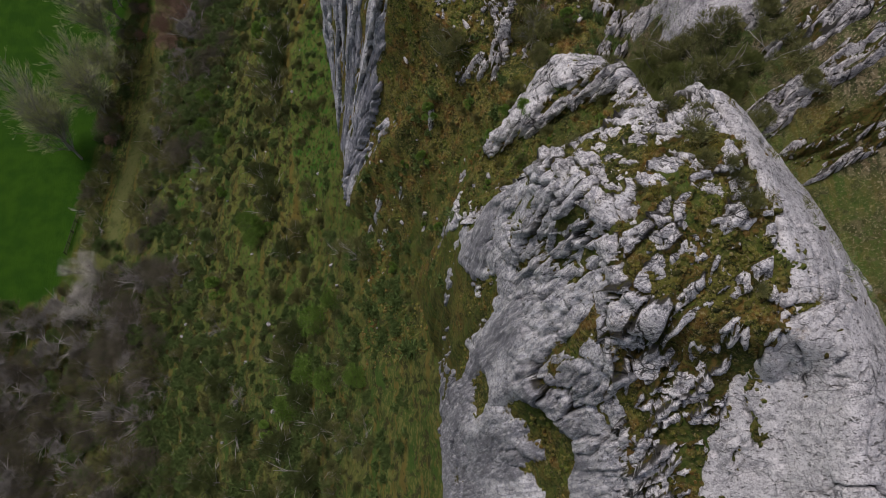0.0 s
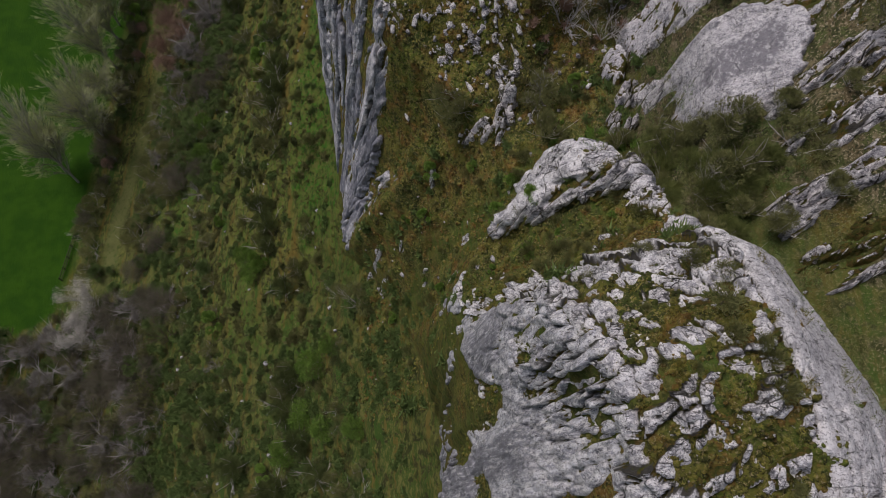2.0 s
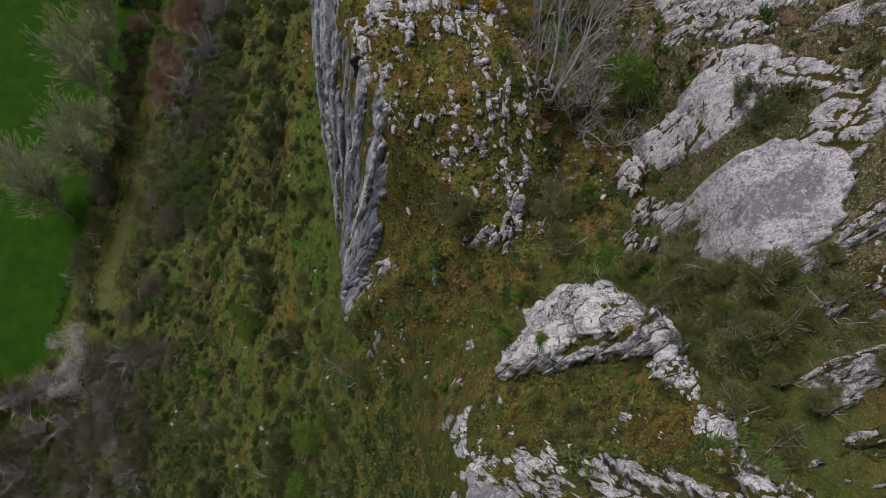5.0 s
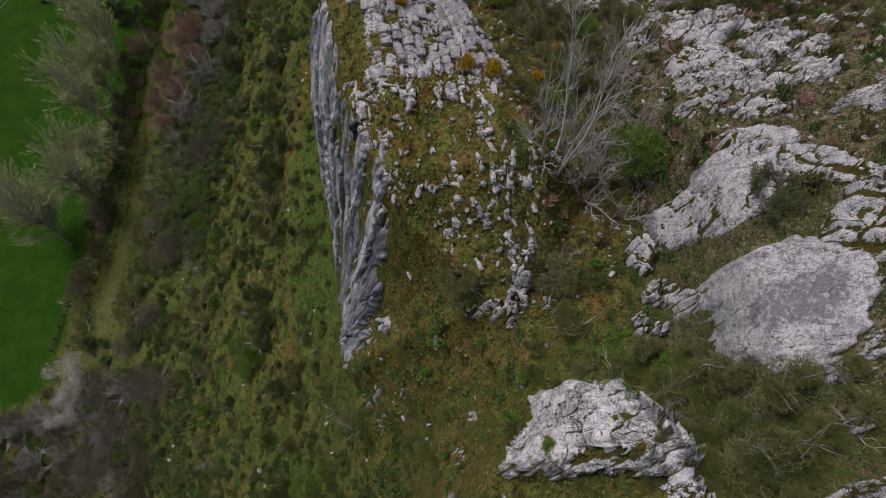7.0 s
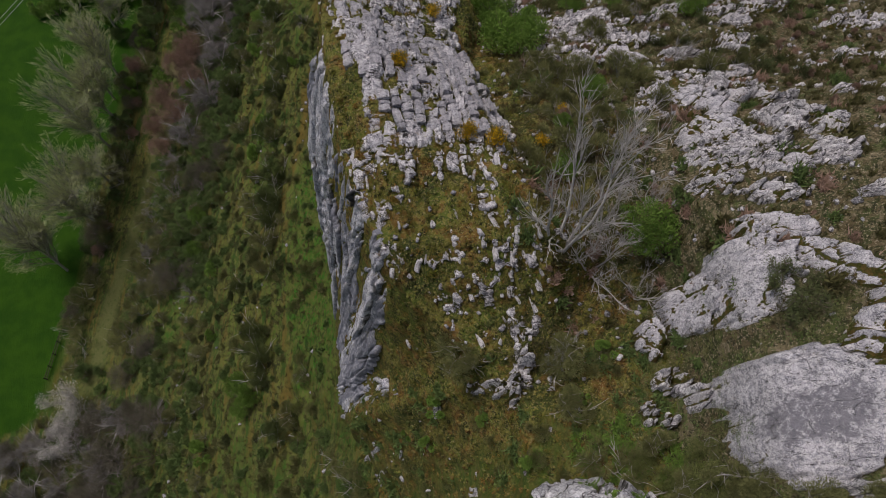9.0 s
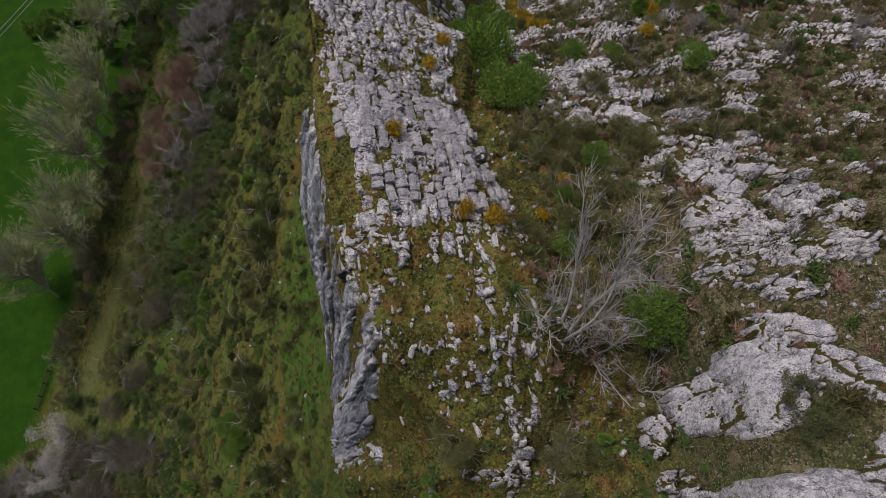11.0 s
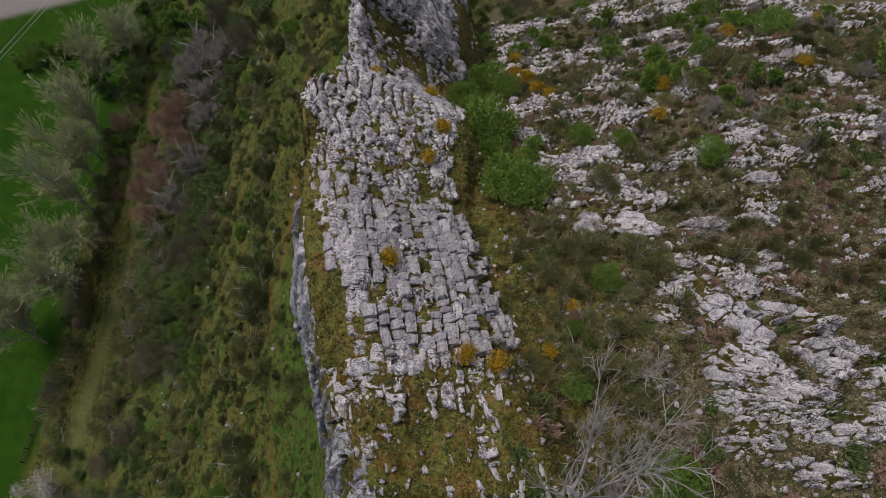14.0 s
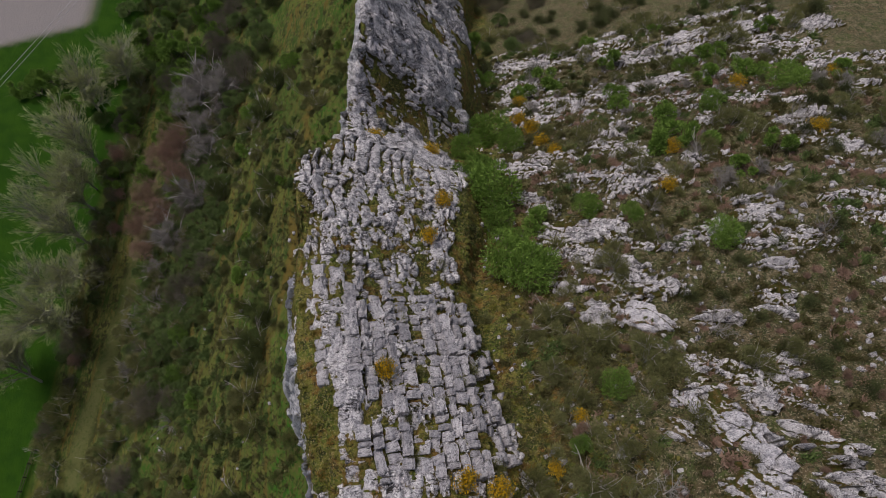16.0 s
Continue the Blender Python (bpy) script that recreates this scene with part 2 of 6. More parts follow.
def turf_material():
    """Grass, moss and litter of the whole sheet; the masks say which grows where."""
    m = Mat("turf", 0.95, 0.1)
    fine, mid, big = m.noise(9, 6, 0.7), m.noise(1.1, 5, 0.6), m.noise(0.12, 4)
    tuft = m.noise(3.0, 5, 0.65, stretch=(1.0, 0.45, 1.0))
    # hillside: olive to green grass, with straw and bare earth
    g = m.mix(m.ramp(big, 0.45, 0.55), (0.074, 0.090, 0.022), (0.046, 0.078, 0.016))
    g = m.mix(m.attr("open"), g, m.mix(m.ramp(big, 0.42, 0.58), (0.116, 0.136, 0.028), (0.080, 0.126, 0.022)))
    g = m.mix(m.ramp(tuft, 0.48, 0.58), g, (0.122, 0.126, 0.035))
    g = m.mix(m.ramp(mid, 0.52, 0.60), g, (0.040, 0.044, 0.016))
    g = m.mix(m.ramp(fine, 0.54, 0.64), g, (0.145, 0.135, 0.055))
    band = m.noise(0.8, 6, 0.65, stretch=(1.2, 0.10, 1.2))
    g = m.mix(m.ramp(band, 0.53, 0.60, 0, 0.85), g, (0.125, 0.098, 0.026))
    g = m.mix(m.ramp(m.noise(0.6, 6, 0.65, stretch=(1.3, 0.16, 1.3)), 0.54, 0.61, 0, 0.9), g, (0.040, 0.082, 0.016))
    g = m.mix(m.ramp(m.noise(0.5, 6, 0.7, stretch=(1.0, 0.5, 1.0)), 0.56, 0.62, 0, 0.85), g, (0.026, 0.034, 0.011))
    # lush strip below the cliffs
    l = m.mix(m.ramp(mid, 0.42, 0.58), (0.040, 0.120, 0.014), (0.082, 0.116, 0.024))
    l = m.mix(m.ramp(tuft, 0.49, 0.57), l, (0.100, 0.110, 0.030))
    l = m.mix(m.ramp(m.noise(2.0, 6, 0.7, stretch=(1.0, 0.4, 1.0)), 0.53, 0.58, 0, 0.85), l, (0.024, 0.046, 0.011))
    g = m.mix(m.attr("lush"), g, l)
    # meadow in the valley
    d = m.mix(m.ramp(m.noise(0.35, 5), 0.35, 0.65), (0.014, 0.051, 0.003), (0.024, 0.070, 0.004))
    d = m.mix(m.ramp(fine, 0.45, 0.75), d, (0.037, 0.083, 0.009))
    g = m.mix(m.attr("meadow"), g, d)
    # moss and rusty litter on the ridge
    s = moss_colour(m)
    g = m.mix(m.attr("moss"), g, s)
    # heath behind the ridge: dry brown and grey-green
    h = m.mix(m.ramp(m.noise(0.5, 5, 0.65), 0.45, 0.55), (0.112, 0.088, 0.048), (0.082, 0.100, 0.034))
    h = m.mix(m.ramp(mid, 0.49, 0.58), h, (0.169, 0.142, 0.084))
    h = m.mix(m.ramp(tuft, 0.49, 0.57), h, (0.054, 0.062, 0.024))
    h = m.mix(m.ramp(m.noise(5, 7, 0.75), 0.52, 0.56, 0, 0.9), h, (0.034, 0.036, 0.018))
    h = m.mix(m.ramp(fine, 0.55, 0.60), h, (0.300, 0.255, 0.175))
    g = m.mix(m.attr("heath"), g, h)
    g = m.mix(m.attr("ochre"), g, m.mix(m.ramp(fine, 0.4, 0.65), (0.15, 0.098, 0.024), (0.095, 0.100, 0.026)))
    # trodden lane and bare gravel
    e = m.mix(m.ramp(fine, 0.4, 0.7), (0.098, 0.112, 0.036), (0.135, 0.132, 0.056))
    e = m.mix(m.ramp(m.noise(1.6, 6, 0.7), 0.50, 0.62, 0, 0.9), e, (0.066, 0.092, 0.024))
    g = m.mix(m.attr("lane"), g, e)
    v = m.mix(m.ramp(fine, 0.35, 0.7), (0.20, 0.185, 0.18), (0.29, 0.27, 0.26))
    g = m.mix(m.attr("gravel"), g, v)
    bump = m.math("ADD", m.math("MULTIPLY", fine, 0.5), tuft)
    return m.done(g, bump, 1.0, 0.16)


def rock_material(name, light, dark, warm, wash=(1, 1, 1), bare=False, chips=0.85, wet=0.62, lichen=0.9):
    """Weathered limestone: grey faces under white lichen, dark pits and hairline joints, moss where it can hold."""
    m = Mat(name, 0.9, 0.2)
    fine, mid, big = m.noise(13, 8, 0.78), m.noise(1.7, 7, 0.68), m.noise(0.35, 5, 0.6)
    streak = m.noise(2.4, 7, 0.72, stretch=wash)
    c = m.mix(m.ramp(streak, 0.47, 0.53), light, dark)
    c = m.mix(m.ramp(big, 0.52, 0.62, 0, 0.6), c, tuple(0.8 * a for a in dark))
    c = m.mix(m.ramp(m.noise(2.6, 7, 0.75, warp=0.5), 0.53, 0.57, 0, 0.75), c, tuple(0.55 * a for a in dark))
    c = m.mix(m.ramp(m.noise(0.8, 6, 0.7), 0.63, 0.72), c, warm)
    # crusts of white lichen, broad and small, in patches and down the wash of the face
    broad = m.math("MULTIPLY", m.ramp(m.noise(4.5, 8, 0.78, stretch=tuple(w ** 0.7 for w in wash)), 0.485, 0.515), m.ramp(mid, 0.43, 0.52, 0.1, lichen))
    c = m.mix(broad, c, (0.74, 0.73, 0.735))
    c = m.mix(m.ramp(fine, 0.53, 0.56, 0, 0.8 * lichen), c, (0.88, 0.87, 0.86))
    c = m.mix(m.ramp(m.noise(17, 7, 0.78), 0.54, 0.57, 0, 0.75), c, tuple(0.40 * a for a in dark))
    c = m.mix(m.ramp(m.noise(7.0, 8, 0.75, stretch=(0.5, 1.4, 1.0), warp=0.4), 0.57, 0.60, 0, 0.85), c, (0.050, 0.047, 0.042))
    if not bare:
        c = m.mix(m.math("MULTIPLY", m.attr("stain"), m.ramp(m.noise(3.2, 7, 0.75, stretch=wash), 0.48, 0.62, 0.85, 0.15)), c, tuple(wet * a for a in dark))
    relief = m.math("ADD", m.math("MULTIPLY", fine, 0.6), m.math("ADD", mid, m.noise(4.0, 6, 0.6)))
    # hairline joints
    for scale, stretch, thin, gate, share in ((1.1, (0.5, 1.5, 1.0), 0.022, 0.47, min(0.95, 0.25 + chips)), (2.9, (0.5, 1.6, 1.0), 0.034, 0.50, chips), (2.2, (1.6, 0.6, 1.0), 0.022, 0.53, chips)):
        edge_d = m.voronoi(scale, "DISTANCE_TO_EDGE", stretch, m.warp(0.3, 1.2))
        line = m.math("MULTIPLY", m.ramp(edge_d, 0.3 * thin, thin, 1.0, 0.0), m.ramp(m.noise(0.7, 4, 0.6), gate, gate + 0.06, 0.0, share))
        c = m.mix(line, c, (0.030, 0.028, 0.025))
        relief = m.math("ADD", relief, m.math("MULTIPLY", line, -0.9))
    if bare:
        c = m.mix(m.math("MULTIPLY", m.rand(), 0.45), c, tuple(0.9 * a for a in dark))
        return m.done(c, relief, 1.0, 0.08)
    # joints and creases darkened: soil and lichen, with their shade painted in
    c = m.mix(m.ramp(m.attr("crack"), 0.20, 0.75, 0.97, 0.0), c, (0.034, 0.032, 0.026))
    mo = m.mix(m.ramp(m.noise(4, 4), 0.42, 0.60), (0.060, 0.066, 0.012), (0.115, 0.078, 0.022))
    mo = m.mix(m.ramp(fine, 0.46, 0.64), mo, (0.028, 0.038, 0.007))
    mm = m.ramp(m.math("ADD", m.attr("growth"), m.math("MULTIPLY", m.noise(3.0, 7, 0.75), 1.1)), 1.01, 1.09)
    c = m.mix(mm, c, mo)
    return m.done(c, relief, 1.0, 0.08)


def plain_material(name, colours, scale=6.0, rough=0.85, spec=0.15, by="island"):
    """A grown surface: two or three tones, varied piece by piece and by a fine grain."""
    m = Mat(name, rough, spec)
    r = m.island() if by == "island" else m.rand()
    c = m.mix(m.ramp(r, 0.1, 0.9), colours[0], colours[1])
    c = m.mix(m.ramp(m.noise(scale, 5, 0.7), 0.45, 0.68), c, colours[-1])
    c = m.mix(m.math("MULTIPLY", m.rand(), 0.45), c, tuple(0.55 * a for a in colours[0]))
    return m.done(c)


TURF = turf_material()
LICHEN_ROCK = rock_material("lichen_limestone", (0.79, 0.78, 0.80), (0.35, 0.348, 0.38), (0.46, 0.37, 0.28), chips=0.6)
SLAB_ROCK = rock_material("slab_limestone", (0.70, 0.685, 0.70), (0.50, 0.49, 0.51), (0.52, 0.45, 0.38), chips=0.2, lichen=0.7)
SMOOTH_ROCK = rock_material("smooth_limestone", (0.54, 0.525, 0.555), (0.32, 0.316, 0.35), (0.42, 0.36, 0.29), chips=0.12, wet=0.55, lichen=0.6)
PALE_ROCK = rock_material("pale_limestone", (0.53, 0.512, 0.53), (0.23, 0.225, 0.25), (0.40, 0.34, 0.27))
CLIFF_ROCK = rock_material("washed_limestone", (0.66, 0.665, 0.73), (0.27, 0.28, 0.335), (0.36, 0.33, 0.29), (0.8, 1.0, 0.05), chips=0.12, wet=0.7, lichen=0.75)
BLOCK_ROCK = rock_material("block_limestone", (0.50, 0.482, 0.50), (0.21, 0.205, 0.228), (0.38, 0.33, 0.28), bare=True, lichen=0.8)
SHARD_ROCK = rock_material("shard_limestone", (0.66, 0.64, 0.65), (0.34, 0.33, 0.35), (0.42, 0.36, 0.29), bare=True, lichen=0.9)
WEST_ROCK = rock_material("streaked_limestone", (0.68, 0.685, 0.73), (0.32, 0.325, 0.37), (0.42, 0.35, 0.28), (1.2, 1.9, 0.05), chips=0.12, wet=0.50, lichen=0.8)
GREY_BARK = plain_material("grey_bark", ((0.42, 0.40, 0.375), (0.54, 0.52, 0.49), (0.30, 0.285, 0.265)), 12)
GREY_TWIGS = plain_material("grey_twigs", ((0.27, 0.255, 0.235), (0.35, 0.335, 0.31), (0.19, 0.18, 0.165)), 12)
BROWN_BARK = plain_material("brown_bark", ((0.17, 0.14, 0.105), (0.24, 0.20, 0.15), (0.12, 0.10, 0.078)), 12)
RUSTY_TWIGS = plain_material("rusty_twigs", ((0.285, 0.190, 0.142), (0.385, 0.265, 0.195), (0.20, 0.142, 0.112)), 12)
POPLAR_LEAF = plain_material("poplar_leaf", ((0.47, 0.51, 0.24), (0.60, 0.64, 0.34), (0.34, 0.39, 0.17)))
POPLAR_BARK = plain_material("poplar_bark", ((0.34, 0.335, 0.27), (0.44, 0.43, 0.36), (0.26, 0.255, 0.20)), 12)
WOOD_LEAF = plain_material("wood_leaf", ((0.110, 0.170, 0.052), (0.180, 0.250, 0.080), (0.076, 0.118, 0.040)))
FRESH_LEAF = plain_material("fresh_leaf", ((0.150, 0.262, 0.046), (0.215, 0.335, 0.066), (0.100, 0.185, 0.033)))
OLIVE_LEAF = plain_material("olive_leaf", ((0.165, 0.175, 0.065), (0.235, 0.235, 0.098), (0.112, 0.128, 0.048)))
BROOM_LEAF = plain_material("broom_leaf", ((0.175, 0.210, 0.060), (0.250, 0.280, 0.100), (0.105, 0.135, 0.038)))
FEATHER_LEAF = plain_material("feather_leaf", ((0.105, 0.140, 0.045), (0.160, 0.185, 0.070), (0.062, 0.086, 0.026)))
DARK_LEAF = plain_material("dark_leaf", ((0.088, 0.110, 0.042), (0.130, 0.152, 0.060), (0.062, 0.076, 0.030)))
YELLOW_BLOOM = plain_material("yellow_bloom", ((0.58, 0.34, 0.010), (0.70, 0.46, 0.02), (0.40, 0.23, 0.010)))
TWIG_HAZE = plain_material("twig_haze", ((0.150, 0.136, 0.098), (0.205, 0.188, 0.142), (0.105, 0.096, 0.070)), 8)
WHITE_BLOOM = plain_material("white_bloom", ((0.56, 0.54, 0.48), (0.68, 0.66, 0.60), (0.40, 0.38, 0.335)))
MOSS_GREEN = plain_material("green_moss", ((0.175, 0.195, 0.030), (0.265, 0.265, 0.046), (0.110, 0.140, 0.022)))
MOSS_RUST = plain_material("rusty_moss", ((0.320, 0.190, 0.044), (0.420, 0.260, 0.066), (0.215, 0.138, 0.038)))
DRY_GRASS = plain_material("dry_grass", ((0.105, 0.105, 0.036), (0.175, 0.150, 0.070), (0.062, 0.074, 0.020)))
moss_mat = Mat("moss_carpet", 0.95, 0.1)
MOSS_CARPET = moss_mat.done(moss_mat.mix(moss_mat.math("MULTIPLY", moss_mat.island(), 0.35), moss_colour(moss_mat), (0.035, 0.042, 0.014)), moss_mat.noise(9, 6, 0.7), 1.0, 0.08)
HEATH_TUFT = plain_material("heath_tuft", ((0.105, 0.095, 0.042), (0.165, 0.140, 0.075), (0.060, 0.072, 0.024)))
MOSS_TUFT = plain_material("moss_tuft", ((0.150, 0.148, 0.028), (0.290, 0.210, 0.050), (0.100, 0.122, 0.021)))


# ---- meshes from whole arrays ----
def grid_mesh(name, P, material, masks=None, soft_faces=False):
    """A sheet of quads from an array of points (rows, columns, 3)."""
    r, c = P.shape[:2]
    idx = np.arange(r * c).reshape(r, c)
    quads = np.stack([idx[:-1, :-1], idx[:-1, 1:], idx[1:, 1:], idx[1:, :-1]], -1).reshape(-1, 4)
    me = bpy.data.meshes.new(name)
    me.vertices.add(r * c)
    me.vertices.foreach_set("co", P.reshape(-1).astype(np.float32))
    me.loops.add(quads.size)
    me.loops.foreach_set("vertex_index", quads.reshape(-1).astype(np.int32))
    me.polygons.add(len(quads))
    me.polygons.foreach_set("loop_start", np.arange(0, quads.size, 4, dtype=np.int32))
    me.update(calc_edges=True)
    if soft_faces:
        me.polygons.foreach_set("use_smooth", np.ones(len(quads), dtype=bool))
    for key, v in (masks or {}).items():
        me.attributes.new(key, "FLOAT", "POINT").data.foreach_set("value", np.ascontiguousarray(v, dtype=np.float32).reshape(-1))
    me.materials.append(material)
    return me


def outward(P):
    n = np.cross(np.gradient(P, axis=1), np.gradient(P, axis=0))
    return n / np.maximum(np.linalg.norm(n, axis=2, keepdims=True), 1e-9)


def section(y, n_face, xs):
    """Points of the bare land in rows of constant y: up the steep face in n_face steps, then over the top at rim + xs."""
    f, r = foot(y)[:, None], rim(y)[:, None]
    s = np.linspace(0, 1, n_face)[None, :]
    X = np.concatenate([f + (r - f) * s ** (1 / bulge(y)[:, None]), r + xs[None, :]], 1)
    Y = np.repeat(y[:, None], X.shape[1], 1)
    zf, zr = hill(f, y[:, None]), upland(r, y[:, None])
    Z = np.concatenate([zf + (zr - zf) * s, upland(r + xs[None, :], Y[:, n_face:])], 1)
    return np.stack([X, Y, Z], -1)


def spread(*stops):
    """Coordinates between stops, (value, step) after (value, step)."""
    out = []
    for (a, d), (b, _) in zip(stops, stops[1:]):
        out.append(np.linspace(a, b, max(2, int((b - a) / d)), endpoint=False))
    return np.concatenate(out + [[stops[-1][0]]])


# ---- ground: one sheet to the horizon ----
gy = spread((-1400, 80), (-200, 12), (-12, 0.45), (-2, 0.24), (72, 0.45), (125, 1.2), (170, 8), (400, 80), (1800, 1))
left = spread((-1500, 90), (-200, 8), (-100, 1.2), (-62, 0.5), (-12, 0.3), (0, 1))
far_x = spread((0.15, 0.2), (14, 0.35), (24, 0.6), (50, 5), (200, 80), (1500, 1))
rows_top = section(gy, 40, far_x)
f = foot(gy)
LX = np.where(left[None, :] > -30, f[:, None] + left[None, :] * (30 + f[:, None]) / 30, left[None, :] + 0 * f[:, None])[:, :-1]
LY = np.repeat(gy[:, None], LX.shape[1], 1)
ground_P = np.concatenate([np.stack([LX, LY, hill(LX, LY)], -1), rows_top], 1)
GX, GY, GZ = ground_P[..., 0], ground_P[..., 1], ground_P[..., 2]
def swell(x, y):
    """Hummocks of the turf, measured out from the slope."""
    tops = 1 - 0.75 * smooth(-1.0, 1.5, x - foot(y))
    return tops * (0.5 * fbm(x * 0.16, y * 0.10, 3) + 0.22 * fbm(x * 0.9, y * 0.5, 5)) + 0.16 * fbm(x * 2.2, y * 1.5, 8, 3)


def surf(x, y):
    """Height of the turf, hummocks included."""
    x, y = np.asarray(x, float), np.asarray(y, float)
    z = ground_z(x, y)
    gx, gy_ = (ground_z(x + 0.2, y) - z) / 0.2, (ground_z(x, y + 0.2) - z) / 0.2
    return z + swell(x, y) * smooth(-60, -50, x) * np.minimum(np.sqrt(1 + gx ** 2 + gy_ ** 2), 2.0)


near_hill = smooth(-60, -50, GX) * (1 - smooth(150, 220, np.abs(GY)))
lumps = swell(GX, GY)
ground_P = ground_P + outward(ground_P) * (lumps * near_hill)[..., None]
on_top = smooth(-1.0, 1.5, GX - foot(GY))
heath = on_top * smooth(3.0, 7.0, GX + 1.2 * fbm(GX * 0.3, GY * 0.3, 11) - along(GY, [12, 20, 33, 45, 60], [10.0, 5.0, 5.2, 1.5, 0.5])) * smooth(-90, -80, GY + 0 * GX)
green_foot = spot(GX, GY, 14.5, 12.0, 4.0, 10.0)
heath = heath * (1 - 0.8 * green_foot)
damp = smooth(29, 25, GY + 2.5 * fbm(GX * 0.3, GY * 0.3, 28)) * smooth(-0.45, 0.25, fbm(GX * 0.35, GY * 0.35, 29))
moss = on_top * (1 - heath) * (1 - 0.75 * damp)
strip = GX + 1.2 * fbm(GX * 0.1, GY * 0.08, 21) + 0.5 * fbm(GX * 0.7, GY * 0.3, 22)
lush = (1 - on_top) * smooth(-18.8, -17.8, strip) * smooth(24, 34, GY) * (1 - 0.7 * smooth(0.1, 0.4, fbm(GX * 0.3, GY * 0.1, 25)))
lush = np.maximum(lush, 0.35 * on_top * damp)
lush = np.maximum(lush, smooth(0.35, 0.7, fbm(GX * 0.12, GY * 0.06, 31)) * (1 - on_top) * 0.7 * smooth(8, 16, GY))
edge = -62.5 - 14 * smooth(38, 28, GY) + 0.8 * fbm(GX * 0.2, GY * 0.2, 41)
meadow = 1 - smooth(-1.0, 1.0, GX - edge)
lane_x = along(GY, [40, 53, 59, 66, 75, 85, 95], [-57, -56.2, -55.7, -54.6, -53.6, -53.4, -52.4])
ochre = (1 - on_top) * smooth(-20.6, -19.8, strip) * smooth(-18.4, -19.0, strip) * smooth(24, 34, GY) * smooth(-0.25, 0.35, fbm(GX * 0.5, GY * 0.12, 26))
lane = (1 - smooth(0.5, 1.9, np.abs(GX - lane_x + 0.4 * fbm(GX * 0.4, GY * 0.2, 51)))) * smooth(35, 45, GY)
gravel = smooth(131, 133, GY - 0.35 * (GX + 75)) * (1 - smooth(-76, -72, GX)) * (1 - smooth(150, 160, GY))
open_grass = (1 - on_top) * smooth(-36, -31, strip + 2.5 * fbm(GX * 0.15, GY * 0.07, 24)) * smooth(20, 30, GY) * smooth(-0.5, 0.1, fbm(GX * 0.22, GY * 0.07, 27))
ground = new("ground", grid_mesh("ground", ground_P, TURF, dict(open=open_grass, heath=heath, moss=moss, lush=lush, meadow=meadow * (1 - gravel), lane=lane, ochre=ochre, gravel=gravel), True))
tagged(ground, "steep grassy hillside with moss, heath and valley meadow", "ground", kind="structure")


# ---- rock ----
def blocks(a, b, k, jitter=0.8, gape=0.16):
    """Jointed rock in the plane (a, b): tilted, stepped blocks with joints between."""
    r, gap, ox, oy = cells(a, b, k, jitter)
    t1, t2 = hash01(np.floor(r * 9999), np.floor(r * 77), 3) - 0.5, hash01(np.floor(r * 9999), np.floor(r * 55), 9) - 0.5
    return (r - 0.5) + 1.9 * ox * t1 + 1.9 * oy * t2, smooth(0.0, gape, gap)


def courses(U, V, w, l, k):
    """Coursed joints: strips about w wide along V, cut across into pieces about l long. Gives tilt and height of the
    pieces and the joint mask."""
    def cut(q, *seed):
        i = np.floor(q)
        edge = lambda n: n + 0.7 * (hash01(n, seed[0], k + 1) - 0.5)
        i = np.where(q < edge(i), i - 1, np.where(q >= edge(i + 1), i + 1, i))
        return i, q - edge(i), edge(i + 1) - q
    i, a0, a1 = cut(U / w, 0 * U)
    long = l * (0.6 + 0.9 * hash01(i, 3 + 0 * i, k + 2))
    j, b0, b1 = cut(V / long + 17 * hash01(i, 5 + 0 * i, k + 3), i)
    r = hash01(i, j, k + 4)
    t1, t2 = hash01(i, j, k + 5) - 0.5, hash01(i, j, k + 6) - 0.5
    gap = np.minimum(np.minimum(a0, a1) * w, np.minimum(b0, b1) * long * 1.4)
    return (r - 0.5) + 0.6 * (a0 - a1) * t1 + 0.6 * (b0 - b1) * t2, smooth(0.0, 0.15, gap)


